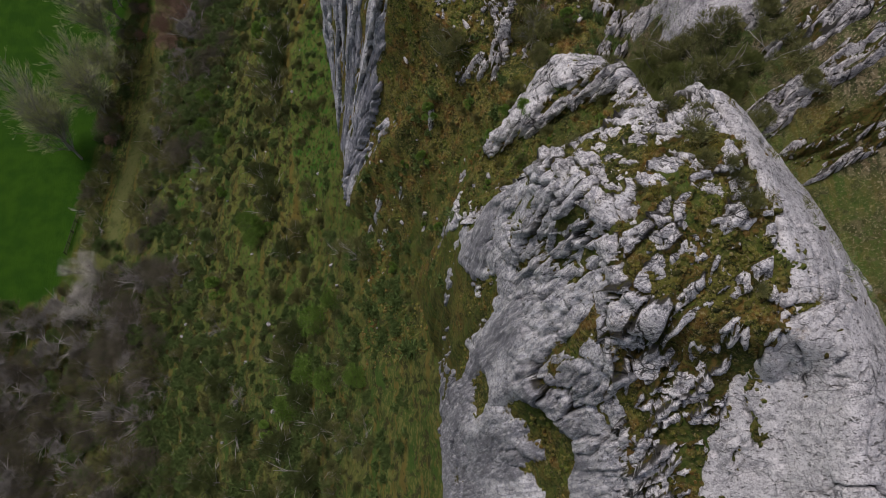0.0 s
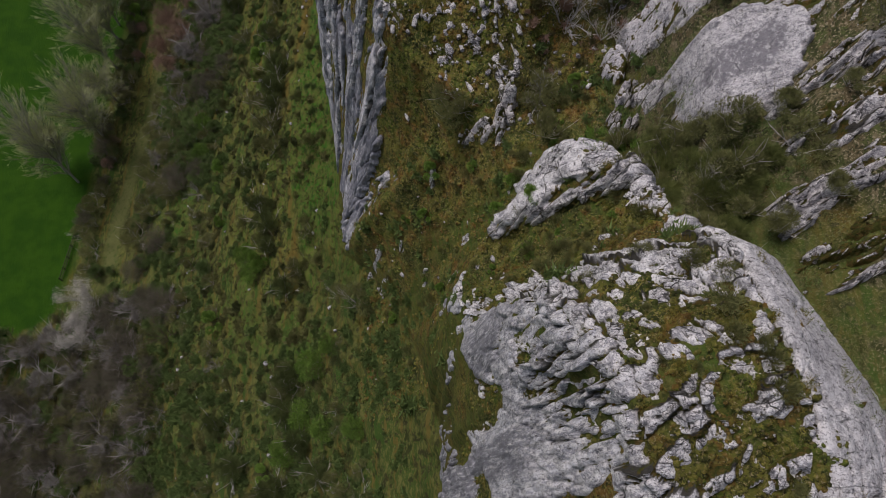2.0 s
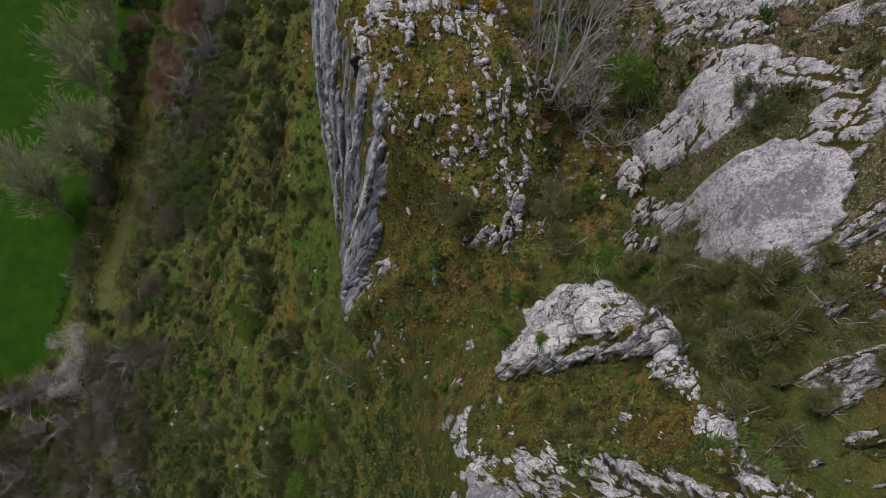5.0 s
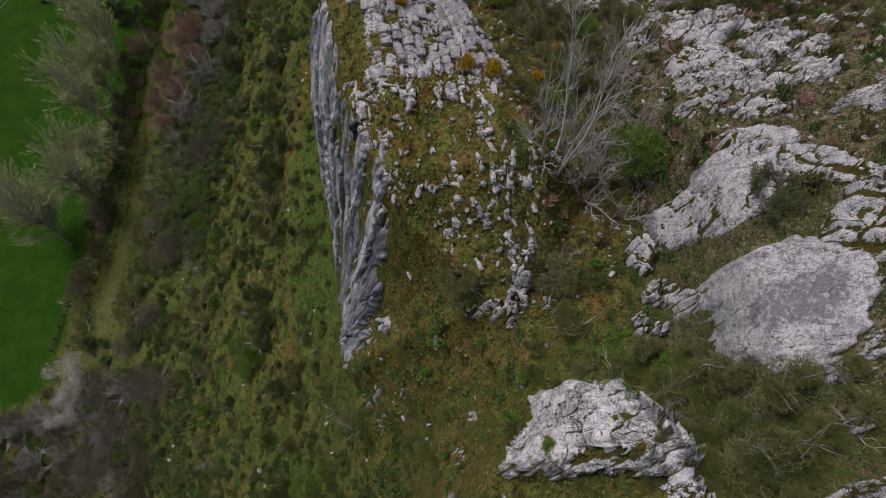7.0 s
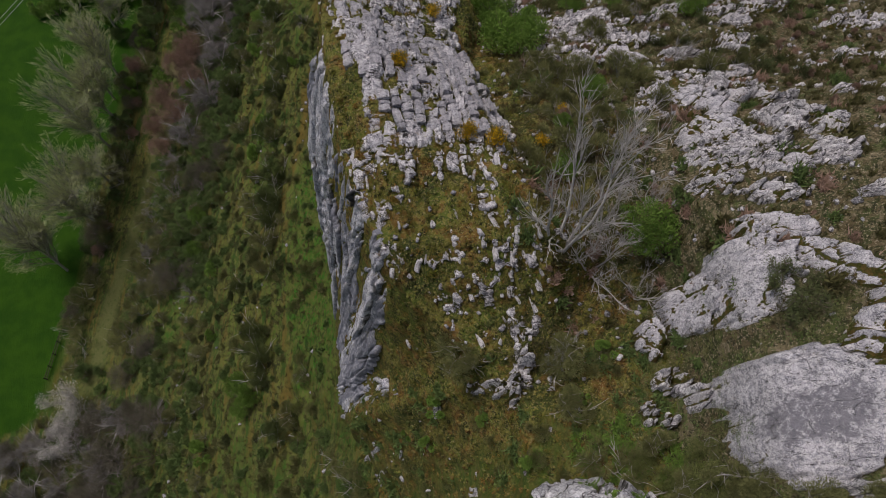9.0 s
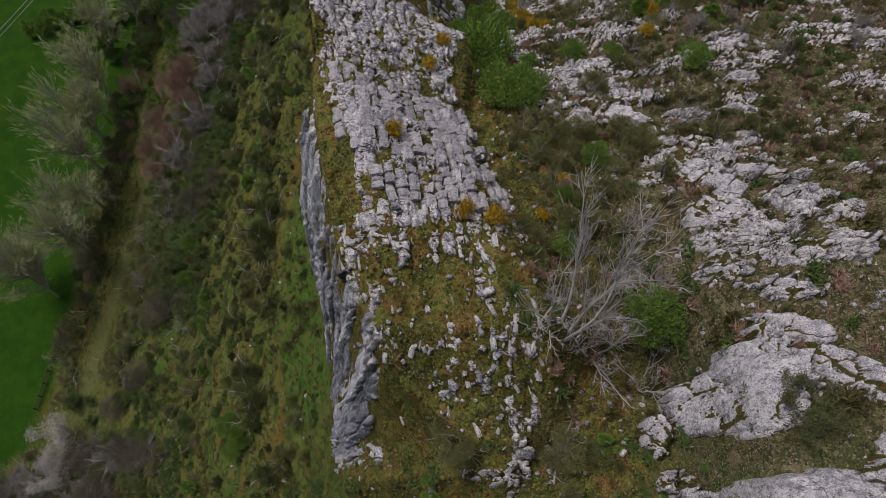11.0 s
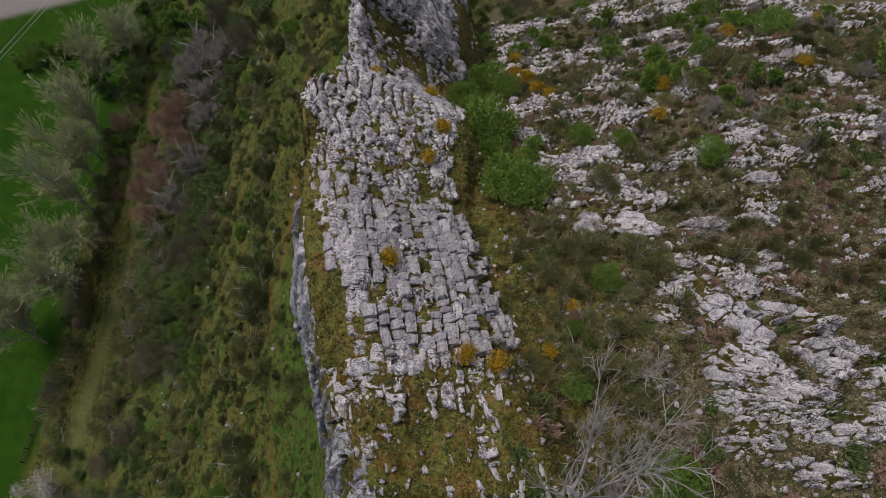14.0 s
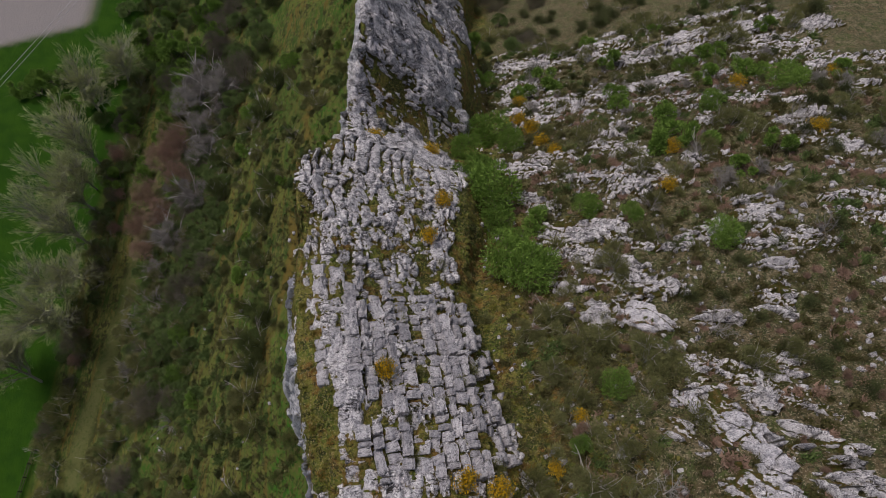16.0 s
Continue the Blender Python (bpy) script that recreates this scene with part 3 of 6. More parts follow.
def weathered(A, B, k, size, skew=0.0, jitter=0.8, broken=0.5, lumpy=0.5, flute=1.0, beds=None, coursed=None):
    """Height and joint mask of a limestone surface over the plane (A, B), about -1 to 1 high.
    broken: share of jointed ground; lumpy: rounded swells with creases; flute: stretch of the swells along A."""
    wa = 0.45 * fbm(A * 0.4, B * 0.4, k + 60) + 0.10 * fbm(A * 2.0, B * 2.0, k + 61, 3)
    wb = 0.45 * fbm(A * 0.4, B * 0.4, k + 70) + 0.10 * fbm(A * 2.0, B * 2.0, k + 71, 3)
    ca, sa = math.cos(skew), math.sin(skew)
    U, V = ca * (A + wa) + sa * (B + wb), -sa * (A + wa) + ca * (B + wb)
    l1, j1 = blocks(U / size[0], V / size[1], k, jitter, min(0.16, 0.11 / min(size)))
    if coursed:
        lc, jc = courses(U - 0.5 * wa, V - 0.5 * wb, coursed[0], coursed[1], k)
        neat = smooth(-0.12, 0.02, fbm(A * 0.2, B * 0.2, k + 82))
        l1, j1 = l1 + (lc - l1) * neat, j1 + (jc - j1) * neat
    l2, j2 = blocks(U / (0.45 * size[0]) + 0.31, V / (0.5 * size[1]), k + 1, jitter, min(0.16, 0.16 / min(size)))
    l3, j3 = blocks(U / (0.27 * size[0]), V / (0.3 * size[1]), k + 2)
    where = np.clip(broken + 0.9 * fbm(A * 0.22, B * 0.22, k + 80), 0, 1)
    fine = np.clip(broken + 1.2 * fbm(A * 0.5, B * 0.5, k + 81), 0, 1)
    s1 = np.abs(fbm(A * 0.55 / flute + wa, B * 0.55 + wb, k + 90))
    s2 = np.abs(fbm(A * 1.5 / flute - wb, B * 1.5 + wa, k + 91))
    h = where * (0.70 * l1 + 0.80 * (j1 - 1)) + fine * where * (0.34 * l2 + 0.42 * (j2 - 1)) + fine * (0.07 * l3 + 0.09 * (j3 - 1))
    h = h + lumpy * (0.95 * s1 + 0.28 * s2 - 0.4) + 0.30 * fbm(A * 0.3, B * 0.3, k + 5) + 0.05 * fbm(A * 2.6, B * 2.6, k + 9) + 0.025 * fbm(A * 7, B * 7, k + 12, 3)
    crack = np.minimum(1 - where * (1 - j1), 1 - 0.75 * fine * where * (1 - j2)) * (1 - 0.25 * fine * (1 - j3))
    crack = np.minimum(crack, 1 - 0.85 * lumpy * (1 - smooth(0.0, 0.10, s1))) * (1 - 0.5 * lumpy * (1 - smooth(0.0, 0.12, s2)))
    if beds:
        q = V / beds[0] + 0.28 * fbm(U * 0.12, V * 0.25, k + 30, 3) + 0.12 * fbm(U * 0.9, V * 0.9, k + 31, 3)
        i = np.floor(q)
        f = q - i
        piece = np.floor(U / (2.2 + 2.0 * hash01(i, i * 0, k)) + 7 * hash01(i, i * 0, k + 1))
        lift = hash01(i, piece, k + 2) - 0.5
        h = 0.55 * h + beds[1] * (0.9 * (f - 0.5) + 0.9 * lift)
        crack = np.minimum(crack, smooth(0.0, 0.16, np.minimum(f, 1.3 * (1 - f))))
    return h, crack


def arc(P):
    """Distance along each row of a sheet of points."""
    step_a = np.linalg.norm(np.diff(P, axis=1), axis=2)
    return np.concatenate([np.zeros((P.shape[0], 1)), np.cumsum(step_a, 1)], 1)


def rock_shell(name, P, cover, material, rise, k, parent=None, moss_bias=0.0, worn=False, squash=1.0, dense=1.0, stain=None, straight=False, **look_of):
    """A rock surface over the bare land P: stands proud where cover is high and dips under the turf where it is low."""
    cover = cover + 0.30 * np.clip(4 * cover * (1 - cover), 0, 1) * fbm(P[..., 0] * 2.4, P[..., 1] * 2.4 + P[..., 2], k + 40, 3)
    h, crack = weathered((P[..., 0] + 0.17 * P[..., 1] + 0.25 * fbm(P[..., 0] * 0.2, P[..., 1] * 0.2, k + 41, 2) if straight else arc(P)) * squash, P[..., 1] * dense, k, **look_of)
    h = rise * h + np.where(cover > 0.5, 0.8, 2.2) * (cover - 0.5) * rise + 0.10
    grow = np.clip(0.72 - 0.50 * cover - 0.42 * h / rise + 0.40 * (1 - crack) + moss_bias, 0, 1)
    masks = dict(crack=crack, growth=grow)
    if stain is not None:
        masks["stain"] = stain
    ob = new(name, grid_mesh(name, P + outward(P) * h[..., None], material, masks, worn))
    if parent is not None:
        ob.parent = parent
        ob.matrix_parent_inverse = Matrix.Translation(-parent.location)
    return ob


def thing(name, label, category, at=(0, 0, 0), group="", kind=""):
    ob = new(name)
    ob.location = at
    return tagged(ob, label, category, group, kind)


# the knoll that the camera passes first: fluted west face, broken summit, smooth slab, rounded hump at its end
rock_knoll = thing("rock_knoll", "pale grey limestone knoll with moss in its joints", "rock", (8, 8, 88))
kn_y = spread((-6, 0.12), (0, 0.06), (25, 1))
kn_P = section(kn_y, 250, spread((0.05, 0.06), (13, 1)))
KX, KY, KZ = kn_P[..., 0], kn_P[..., 1], kn_P[..., 2]
on = smooth(-0.2, 1, (knoll(KX, KY) - east(KX, KY)) / 1.5)
tip = smooth(24.2, 23.4, KY + 0.5 * fbm(KX * 0.6, KY * 0.6, 91))
crest_x = along(KY, [9, 12, 17, 19, 20.7, 23], [8.7, 8.3, 9.5, 8.6, 7.4, 6.6])
groove_x = along(KY, [0, 2.5, 4, 5.2, 6.4, 9.2, 12.2, 13.5], [8.0, 8.3, 8.7, 8.95, 8.95, 8.5, 8.1, 8.4]) + 0.18 * fbm(KX * 0.8, KY * 0.8, 95)
slab = smooth(-0.05, 0.15, KX - groove_x) * smooth(13.6, 12.8, KY)
groove = np.exp(-((KX - groove_x + 0.3) / 0.32) ** 2) * smooth(8.2, 7.0, KY) * smooth(1.0, 2.2, KY) * smooth(-0.7, 0.1, fbm(KX * 0.5, KY * 0.5, 96))
top = np.clip(0.98 + 0.22 * fbm(KX * 0.5, KY * 0.5, 92) + 0.46 * fbm(KX * 1.5, KY * 1.5, 94), 0.1, 1)
hump = smooth(18.9, 19.8, KY) * smooth(3.4, 4.4, KX)
crest = np.exp(-((KX - crest_x) / 0.9) ** 2) * smooth(11.5, 13, KY)
ledge_row = np.exp(-((KY - 15.3 + 0.30 * (KX - 2.0)) / 0.75) ** 2) * smooth(7.6, 6.4, KX)
top = top - 0.55 * smooth(14.6, 15.6, KY + 0.25 * KX - 0.6) * smooth(19.6, 18.4, KY)
top = top - 0.5 * smooth(16.4, 17.4, KY + 0.6 * fbm(KX, KY, 87)) * smooth(19.8, 19.0, KY + 0.5 * fbm(KX, KY, 88))
top = np.maximum(top, np.maximum(1.25 * hump, np.maximum(0.9 * crest, 0.9 * ledge_row)) + 0.25 * fbm(KX * 1.4, KY * 1.4, 89) - 0.08)
for cx, cy, rx, ry, deep in ((7.3, 7.9, 0.55, 0.9, 0.45), (8.1, 6.9, 0.5, 0.6, 0.5), (6.9, 5.1, 0.35, 0.25, 0.5), (5.5, 6.9, 0.25, 0.3, 0.5), (6.4, 10.3, 0.9, 0.5, 0.35), (7.6, 10.2, 0.4, 0.9, 0.4), (5.0, 11.3, 0.8, 0.3, 0.35),
                            (6.7, 6.1, 0.2, 0.4, 0.4), (7.6, 2.8, 1.1, 0.3, 0.8), (6.2, 3.2, 0.5, 0.4, 0.6), (6.0, 8.7, 0.5, 0.3, 0.5), (7.0, 21.0, 0.6, 0.35, 0.45), (6.2, 19.8, 1.2, 0.35, 0.5)):
    top = top - 1.05 * deep * spot(KX, KY, cx, cy, rx, ry)
top = top * (1 - slab) + slab * 0.95 - 0.75 * groove
west = np.clip(0.92 + 0.3 * fbm(KY * 0.3, KZ * 0.25, 93), 0.3, 1)
for cz, cy, rz, ry in ((75.0, 10.2, 4.0, 1.3), (72.0, 12.0, 3.0, 0.8)):
    west = west - 0.65 * spot(KZ * 0.5, KY, cz * 0.5, cy, rz * 0.5, ry)
# below the upper face the rock gives way to moss, but for a narrow cleft rib
rib_row = np.exp(-((KX - 0.3 - 0.5 * fbm(KY * 0.4, KZ * 0.1, 85)) / 0.35) ** 2) * smooth(-0.2, 0.1, fbm(KY * 0.8, KZ * 0.12, 84))
west = west - 0.8 * smooth(74.5, 71.5, KZ + 3 * fbm(KY * 0.6, KZ * 0.15, 83)) * smooth(9.0, 11.0, KY) * (1 - rib_row)
west = west * smooth(20.4, 18.2, KY + 0.08 * (KZ - 60))
cover = np.clip(np.where(KX < rim(KY), west, top * on), 0, 1) * tip
summit_at = 245
rock_shell("slab", kn_P[:, summit_at:], cover[:, summit_at:] * slab[:, summit_at:], SLAB_ROCK, 0.30, 110, rock_knoll, -0.22, False, size=(1.3, 2.4), jitter=0.5, skew=0.10, broken=0.55, lumpy=0.06, coursed=(1.5, 2.6))
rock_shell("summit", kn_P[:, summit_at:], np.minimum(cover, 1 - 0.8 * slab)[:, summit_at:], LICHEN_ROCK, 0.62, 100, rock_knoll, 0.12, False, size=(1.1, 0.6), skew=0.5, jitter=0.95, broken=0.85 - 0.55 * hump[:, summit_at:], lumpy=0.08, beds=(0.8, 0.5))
WZ, WY = KZ[:, :summit_at + 9], KY[:, :summit_at + 9]
wet = smooth(86.5, 80, WZ + 3 * fbm(WY * 0.4, WZ * 0.1, 98)) * smooth(16, 12, WY) * smooth(-0.25, 0.3, fbm(WY * 1.1, WZ * 0.08, 97))
wet = np.maximum(wet, 0.9 * smooth(72, 66, WZ))
under = np.clip(np.linspace(1.5, 0.35, 17), 0, 1)[None, :]
west_cover = np.concatenate([cover[:, :summit_at - 8], cover[:, summit_at - 8:summit_at + 9] * under], 1)
# hollows under arched lips: the face steps back below them
lip = 0 * WZ
for cy, cz, half, drop, deep in ((3.4, 81.5, 1.7, 5.0, 1.3), (6.2, 76.0, 1.2, 6.0, 1.1), (1.4, 79.0, 1.4, 5.0, 1.1), (9.0, 70.0, 1.0, 6.0, 0.9), (12.3, 74.5, 0.9, 7.0, 0.8)):
    roof = cz - 1.6 * ((WY - cy) / half) ** 2 + 0.5 * fbm(WY * 0.9, WZ * 0.2, 99)
    lip = lip - deep * smooth(0.35, -0.15, WZ - roof) * smooth(-drop, -0.3 * drop, WZ - roof) * smooth(1.25, 0.7, np.abs(WY - cy) / half)
hollow_P = kn_P[:, :summit_at + 9] + outward(kn_P[:, :summit_at + 9]) * lip[..., None]
rock_shell("west_face", hollow_P, west_cover, WEST_ROCK, 0.55, 120, rock_knoll, -0.02, False, 0.34, 1.0, wet, size=(1.2, 0.8), skew=0.3, jitter=0.95, broken=0.30 + 0.55 * smooth(76, 85, WZ + 2 * fbm(WY * 0.5, WZ * 0.2, 86)), lumpy=0.08, flute=2.2)

# the long ridge: washed cliff face and jointed top
rd_y = spread((27, 0.08), (70, 1))
nf = 200
rd_P = section(rd_y, nf, spread((0.07, 0.08), (14, 1)))
rock_ridge = thing("rock_ridge", "long limestone ridge with cliff face and blocky mossy top", "rock", (0, 45, 70))
RX, RY, RZ = rd_P[..., 0], rd_P[..., 1], rd_P[..., 2]
d = RX - rim(RY)
right = along(RY, [30, 36, 44, 52, 60, 68], [7.0, 9.0, 10.2, 9.8, 9.8, 9.8]) + 0.9 * fbm(RX * 0.5, RY * 0.5, 121)
body = smooth(0.5, -0.5, d - right)
blocky = smooth(40.2, 41.8, RY + 1.0 * fbm(RX * 0.4, RY * 0.4, 122) + 0.12 * (RX + 1))
patchy = fbm(RX * 0.9, RY * 0.5, 123)
cover = np.clip(0.15 + 0.75 * blocky + (1 - 0.5 * blocky) * (0.34 * patchy + 0.22 * fbm(RX * 2.2, RY * 0.9, 119)), 0, 1)
# pale courses that cross the moss: one below the blocks, one half way down, one over the foot
COURSES = ((40.4, 0.05, 0.75, -6, 2.2, 0.62), (35.3, -0.05, 0.40, -4.2, 4.6, 0.58), (31.2, 0.1, 0.35, 1.5, 4.8, 0.55), (37.3, 0.02, 0.28, -1.2, 1.6, 0.55), (38.0, 0.0, 0.3, -3.6, -2.2, 0.55), (29.3, -0.06, 0.15, 0.9, 2.8, 0.55))
RIBS = ((1.9, 0.9, 36, 44), (3.3, 0.55, 31.5, 38), (4.4, 0.45, 31.5, 37), (3.6, 0.45, 27.8, 32.2))
for cy, lean, wide, x0, x1, deep in COURSES:
    strip = np.exp(-((RY - cy - lean * RX - 0.35 * fbm(RX * 0.7, RY * 0.3, 126)) / wide) ** 2) * smooth(x0 - 0.4, x0 + 0.3, RX) * smooth(x1 + 0.4, x1 - 0.3, RX)
    cover = np.maximum(cover, deep * strip * (0.8 + 0.55 * fbm(RX * 1.6, RY * 0.8, 127)))
# ribs of rock along the eastern edge and along the rim
for at, wide, y0, y1 in RIBS:
    rib = np.exp(-((RX - at - 0.35 * fbm(RX * 0.4, RY * 0.5, 128)) / wide) ** 2) * smooth(y0 - 0.6, y0 + 0.6, RY) * smooth(y1 + 0.8, y1 - 0.8, RY)
    cover = np.maximum(cover, (0.62 + 0.45 * fbm(RX * 2.2, RY * 0.6, 134)) * rib)
cover = np.maximum(cover, (0.72 + 0.6 * fbm(RX * 0.9, RY * 0.9, 135)) * np.exp(-((d - 0.7) / 0.9) ** 2) * smooth(35.0, 37.0, RY) * smooth(43, 41, RY))
rim_moss = along(RY, [40, 43, 46, 48, 50, 53, 57, 62], [0.2, 1.5, 1.7, 1.4, 1.0, 0.7, 0.4, 0.2]) + 0.6 * fbm(RX * 0.5, RY * 0.5, 129)
cover = cover * (1 - 0.8 * smooth(0.4, -0.4, d - rim_moss) * smooth(41, 43, RY) * smooth(-0.4, 0.0, d)) * body
cover = cover * smooth(27.6, 28.6, RY + 0.5 * fbm(RX * 0.6, RY * 0.6, 124) - 2.2 * smooth(2.6, 1.6, RX))
cover = cover - 0.5 * spot(RX, RY, -1.9, 55.6, 1.0, 1.3) - 0.4 * spot(RX, RY, -4.6, 52.0, 0.6, 1.6) - 0.4 * spot(RX, RY, -2.6, 60.0, 0.5, 1.5)
cover = np.clip(cover - 0.45 * blocky * smooth(2.6, 3.0, d) * smooth(55, 52.5, RY) * smooth(42.4, 43.4, RY), 0, 1)
rock_shell("bed", rd_P[:, nf - 4:], cover[:, nf - 4:], PALE_ROCK, 0.50, 130, rock_ridge, 0.04, False, size=(0.8, 1.0), skew=0.0, jitter=0.9, broken=0.95, lumpy=0.05, coursed=(0.8, 0.95), straight=True)
face = rd_P[:, :nf + 5]
FX, FY, FZ = face[..., 0], face[..., 1], face[..., 2]
fd = FX - rim(FY)
fs = np.linspace(0, 1, nf + 5)[None, :] + 0 * FX
fc = np.clip(0.92 + 0.45 * fbm(FY * 0.40, FZ * 0.10, 125), 0.1, 1) * smooth(29.4, 30.6, FY + 0.9 * fbm(FY, FZ * 0.3, 131))
fc = fc * smooth(0.0, 0.05, fs - 0.03 - 0.07 * fbm(FY * 0.8, 0 * FY, 132))
fc = fc * (1 - 0.9 * smooth(-0.5, 0.0, fd) * smooth(40, 43, FY))
fc = fc * (1 - 0.9 * smooth(-2.4, -1.4, fd + 0.6 * fbm(FY * 0.4, FZ * 0.1, 136)) * smooth(50, 53, FY + 1.5 * fbm(FY * 0.25, 0 * fd, 137)))
fc = fc * (1 - smooth(-5.0, -3.6, FX + 0.9 * fbm(FY * 0.6, FZ * 0.25, 133)) * smooth(39, 36, FY))
fc = np.clip(fc - 0.6 * spot(FY, FZ * 0.4, 32.0, 57.5 * 0.4, 1.1, 2.0) - 0.5 * spot(FY, FZ * 0.4, 36.5, 52 * 0.4, 0.6, 2.4), 0, 1)
drape = smooth(-0.2, 0.3, fbm(FY * 0.7, FZ * 0.06, 138))
rock_shell("cliff", face, fc, CLIFF_ROCK, 0.70, 140, rock_ridge, -0.06, False, 0.16, 1.0, drape, size=(2.4, 1.1), skew=0.12, jitter=0.95, broken=0.42, lumpy=0.30, flute=3.2)

# the next crag along the same line
pr_y = spread((68.5, 0.16), (124, 1))
pr_P = section(pr_y, 110, spread((0.12, 0.15), (14, 1)))
PX, PY, PZ = pr_P[..., 0], pr_P[..., 1], pr_P[..., 2]
d = PX - rim(PY)
cover = np.clip(0.84 + 0.4 * fbm(PX * 0.4, PY * 0.4, 151), 0, 1) * smooth(10.5, 8.0, d + 1.2 * fbm(PX * 0.3, PY * 0.3, 152))
cover = np.where(d < 0.2, cover * (1 - 0.85 * spot(PY, PZ, 74, 52, 1.4, 9) - 0.5 * spot(PY, PZ, 79, 48, 1.5, 8)), cover)
cover = np.clip(cover, 0, 1)
rock_crag = thing("rock_crag", "grey limestone crag at the far end of the ridge", "rock", (-6, 85, 60))
rock_shell("crest", pr_P[:, 106:], cover[:, 106:], PALE_ROCK, 0.75, 160, rock_crag, 0.0, False, size=(1.6, 1.2), skew=0.1, jitter=0.8, broken=0.8, lumpy=0.45, coursed=(1.0, 1.2), straight=True)
rock_shell("cliff", pr_P[:, :110], cover[:, :110], WEST_ROCK, 0.75, 165, rock_crag, 0.05, False, size=(1.6, 0.8), skew=0.25, jitter=0.8, broken=0.5, lumpy=0.8, flute=3.0)


def outcrop(x, y, a, b, turn, h, size=(1.0, 0.6), broken=0.85, lumpy=0.14, ragged=0.45, step=0.085, relief=0.72, beds=(0.5, 1.0), stain=None, stone=PALE_ROCK):
    """A patch of bare rock that breaks through the heath: half axes a and b, turned by some degrees, h metres proud."""
    k = int(x * 31 + y * 17) % 900
    n, m = int(3.2 * a / step), int(3.2 * b / step)
    U, V = np.meshgrid(np.linspace(-1.6 * a, 1.6 * a, n), np.linspace(-1.6 * b, 1.6 * b, m))
    c, s = math.cos(radians(turn)), math.sin(radians(turn))
    X, Y = x + c * U - s * V, y + s * U + c * V
    rr = np.hypot(U / a, V / b) + ragged * fbm(U * 0.35, V * 0.8, 200 + k) + 0.9 * ragged * fbm(U * 1.1, V * 2.2, 230 + k)
    cov = smooth(1.15, 0.80, rr)
    hh, crack = weathered(U, V, 300 + k, size=size, jitter=0.8, broken=broken, lumpy=lumpy, beds=beds)
    tilt = 0.35 * V / b * h
    P = np.stack([X, Y, ground_z(X, Y)], -1)
    P[..., 2] += h * (1.25 * cov - 0.75) + tilt * cov + relief * hh * (0.4 + 0.6 * cov) + 0.04
    base = np.array((float(x), float(y), float(ground_z(x, y))))
    grow = np.clip(0.66 - 0.42 * cov - 0.8 * relief * hh + 0.45 * (1 - crack) + 0.25 * fbm(U * 0.8, V * 0.8, 260 + k), 0, 1) - (0.2 if stain else 0)
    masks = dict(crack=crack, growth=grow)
    if stain:
        masks["stain"] = smooth(1.1, 0.8, np.hypot((U - stain[0]) / stain[2], (V - stain[1]) / stain[3]) + 0.6 * fbm(U * 0.8, V * 0.8, 240 + k))
    if a * b < 2.0:
        ob = new("rock_outcrop", grid_mesh("rock_outcrop", P - base, stone, masks, stone is SMOOTH_ROCK))
    else:
        # a large outcrop lies in three slabs, side by side
        ob = new("rock_outcrop")
        cuts = [0, int(0.42 * n), int(0.6 * n), n - 1]
        for c0, c1 in zip(cuts, cuts[1:]):
            one = new("slab", grid_mesh("slab", (P - base)[:, c0:c1 + 1], stone, {key: v[:, c0:c1 + 1] for key, v in masks.items()}, stone is SMOOTH_ROCK))
            one.parent = ob
    ob.location = base
    return ob


def lay(label, *spots, **look_of):
    for s in spots:
        tagged(outcrop(*s, **look_of), label, "rock", "limestone outcrops")


lay("big smooth pale limestone boulder bedded in the slope", (14.5, 26.2, 2.5, 3.1, 8, 1.8), size=(2.4, 1.6), broken=0.55, lumpy=0.15, ragged=0.14, relief=0.24, beds=None, stain=(-0.3, -0.1, 1.5, 1.0), stone=SMOOTH_ROCK)
lay("smooth limestone slab with open joints beside a dark shrub", (13.6, 32.5, 1.25, 2.5, -6, 1.4), (11.6, 31.9, 0.80, 1.6, 4, 1.6), (10.3, 30.6, 0.6, 1.3, 8, 1.4), size=(1.1, 1.4), broken=0.85, lumpy=0.10, ragged=0.36, relief=0.42, beds=None, stone=SMOOTH_ROCK)
lay("grey limestone rib with open joints beside a dark shrub", (16.2, 32.4, 2.0, 0.6, -48, 0.7), (15.0, 34.9, 1.6, 0.6, -25, 0.7), (16.9, 28.6, 1.2, 1.9, -25, 0.9), size=(1.6, 1.0), broken=0.7, lumpy=0.12, relief=0.5, beds=(0.9, 0.7), stone=SMOOTH_ROCK)
lay("layered grey limestone ribs breaking through heath",
    (18.6, 24.6, 3.6, 0.9, 24, 0.8), (19.0, 21.8, 4.0, 0.9, 26, 0.9), (18.2, 19.0, 3.8, 0.9, 26, 0.9), (18.6, 16.0, 3.6, 1.2, 22, 0.9), (19.8, 27.0, 2.2, 0.8, 25, 0.7), size=(2.2, 0.5), broken=0.8, lumpy=0.12)
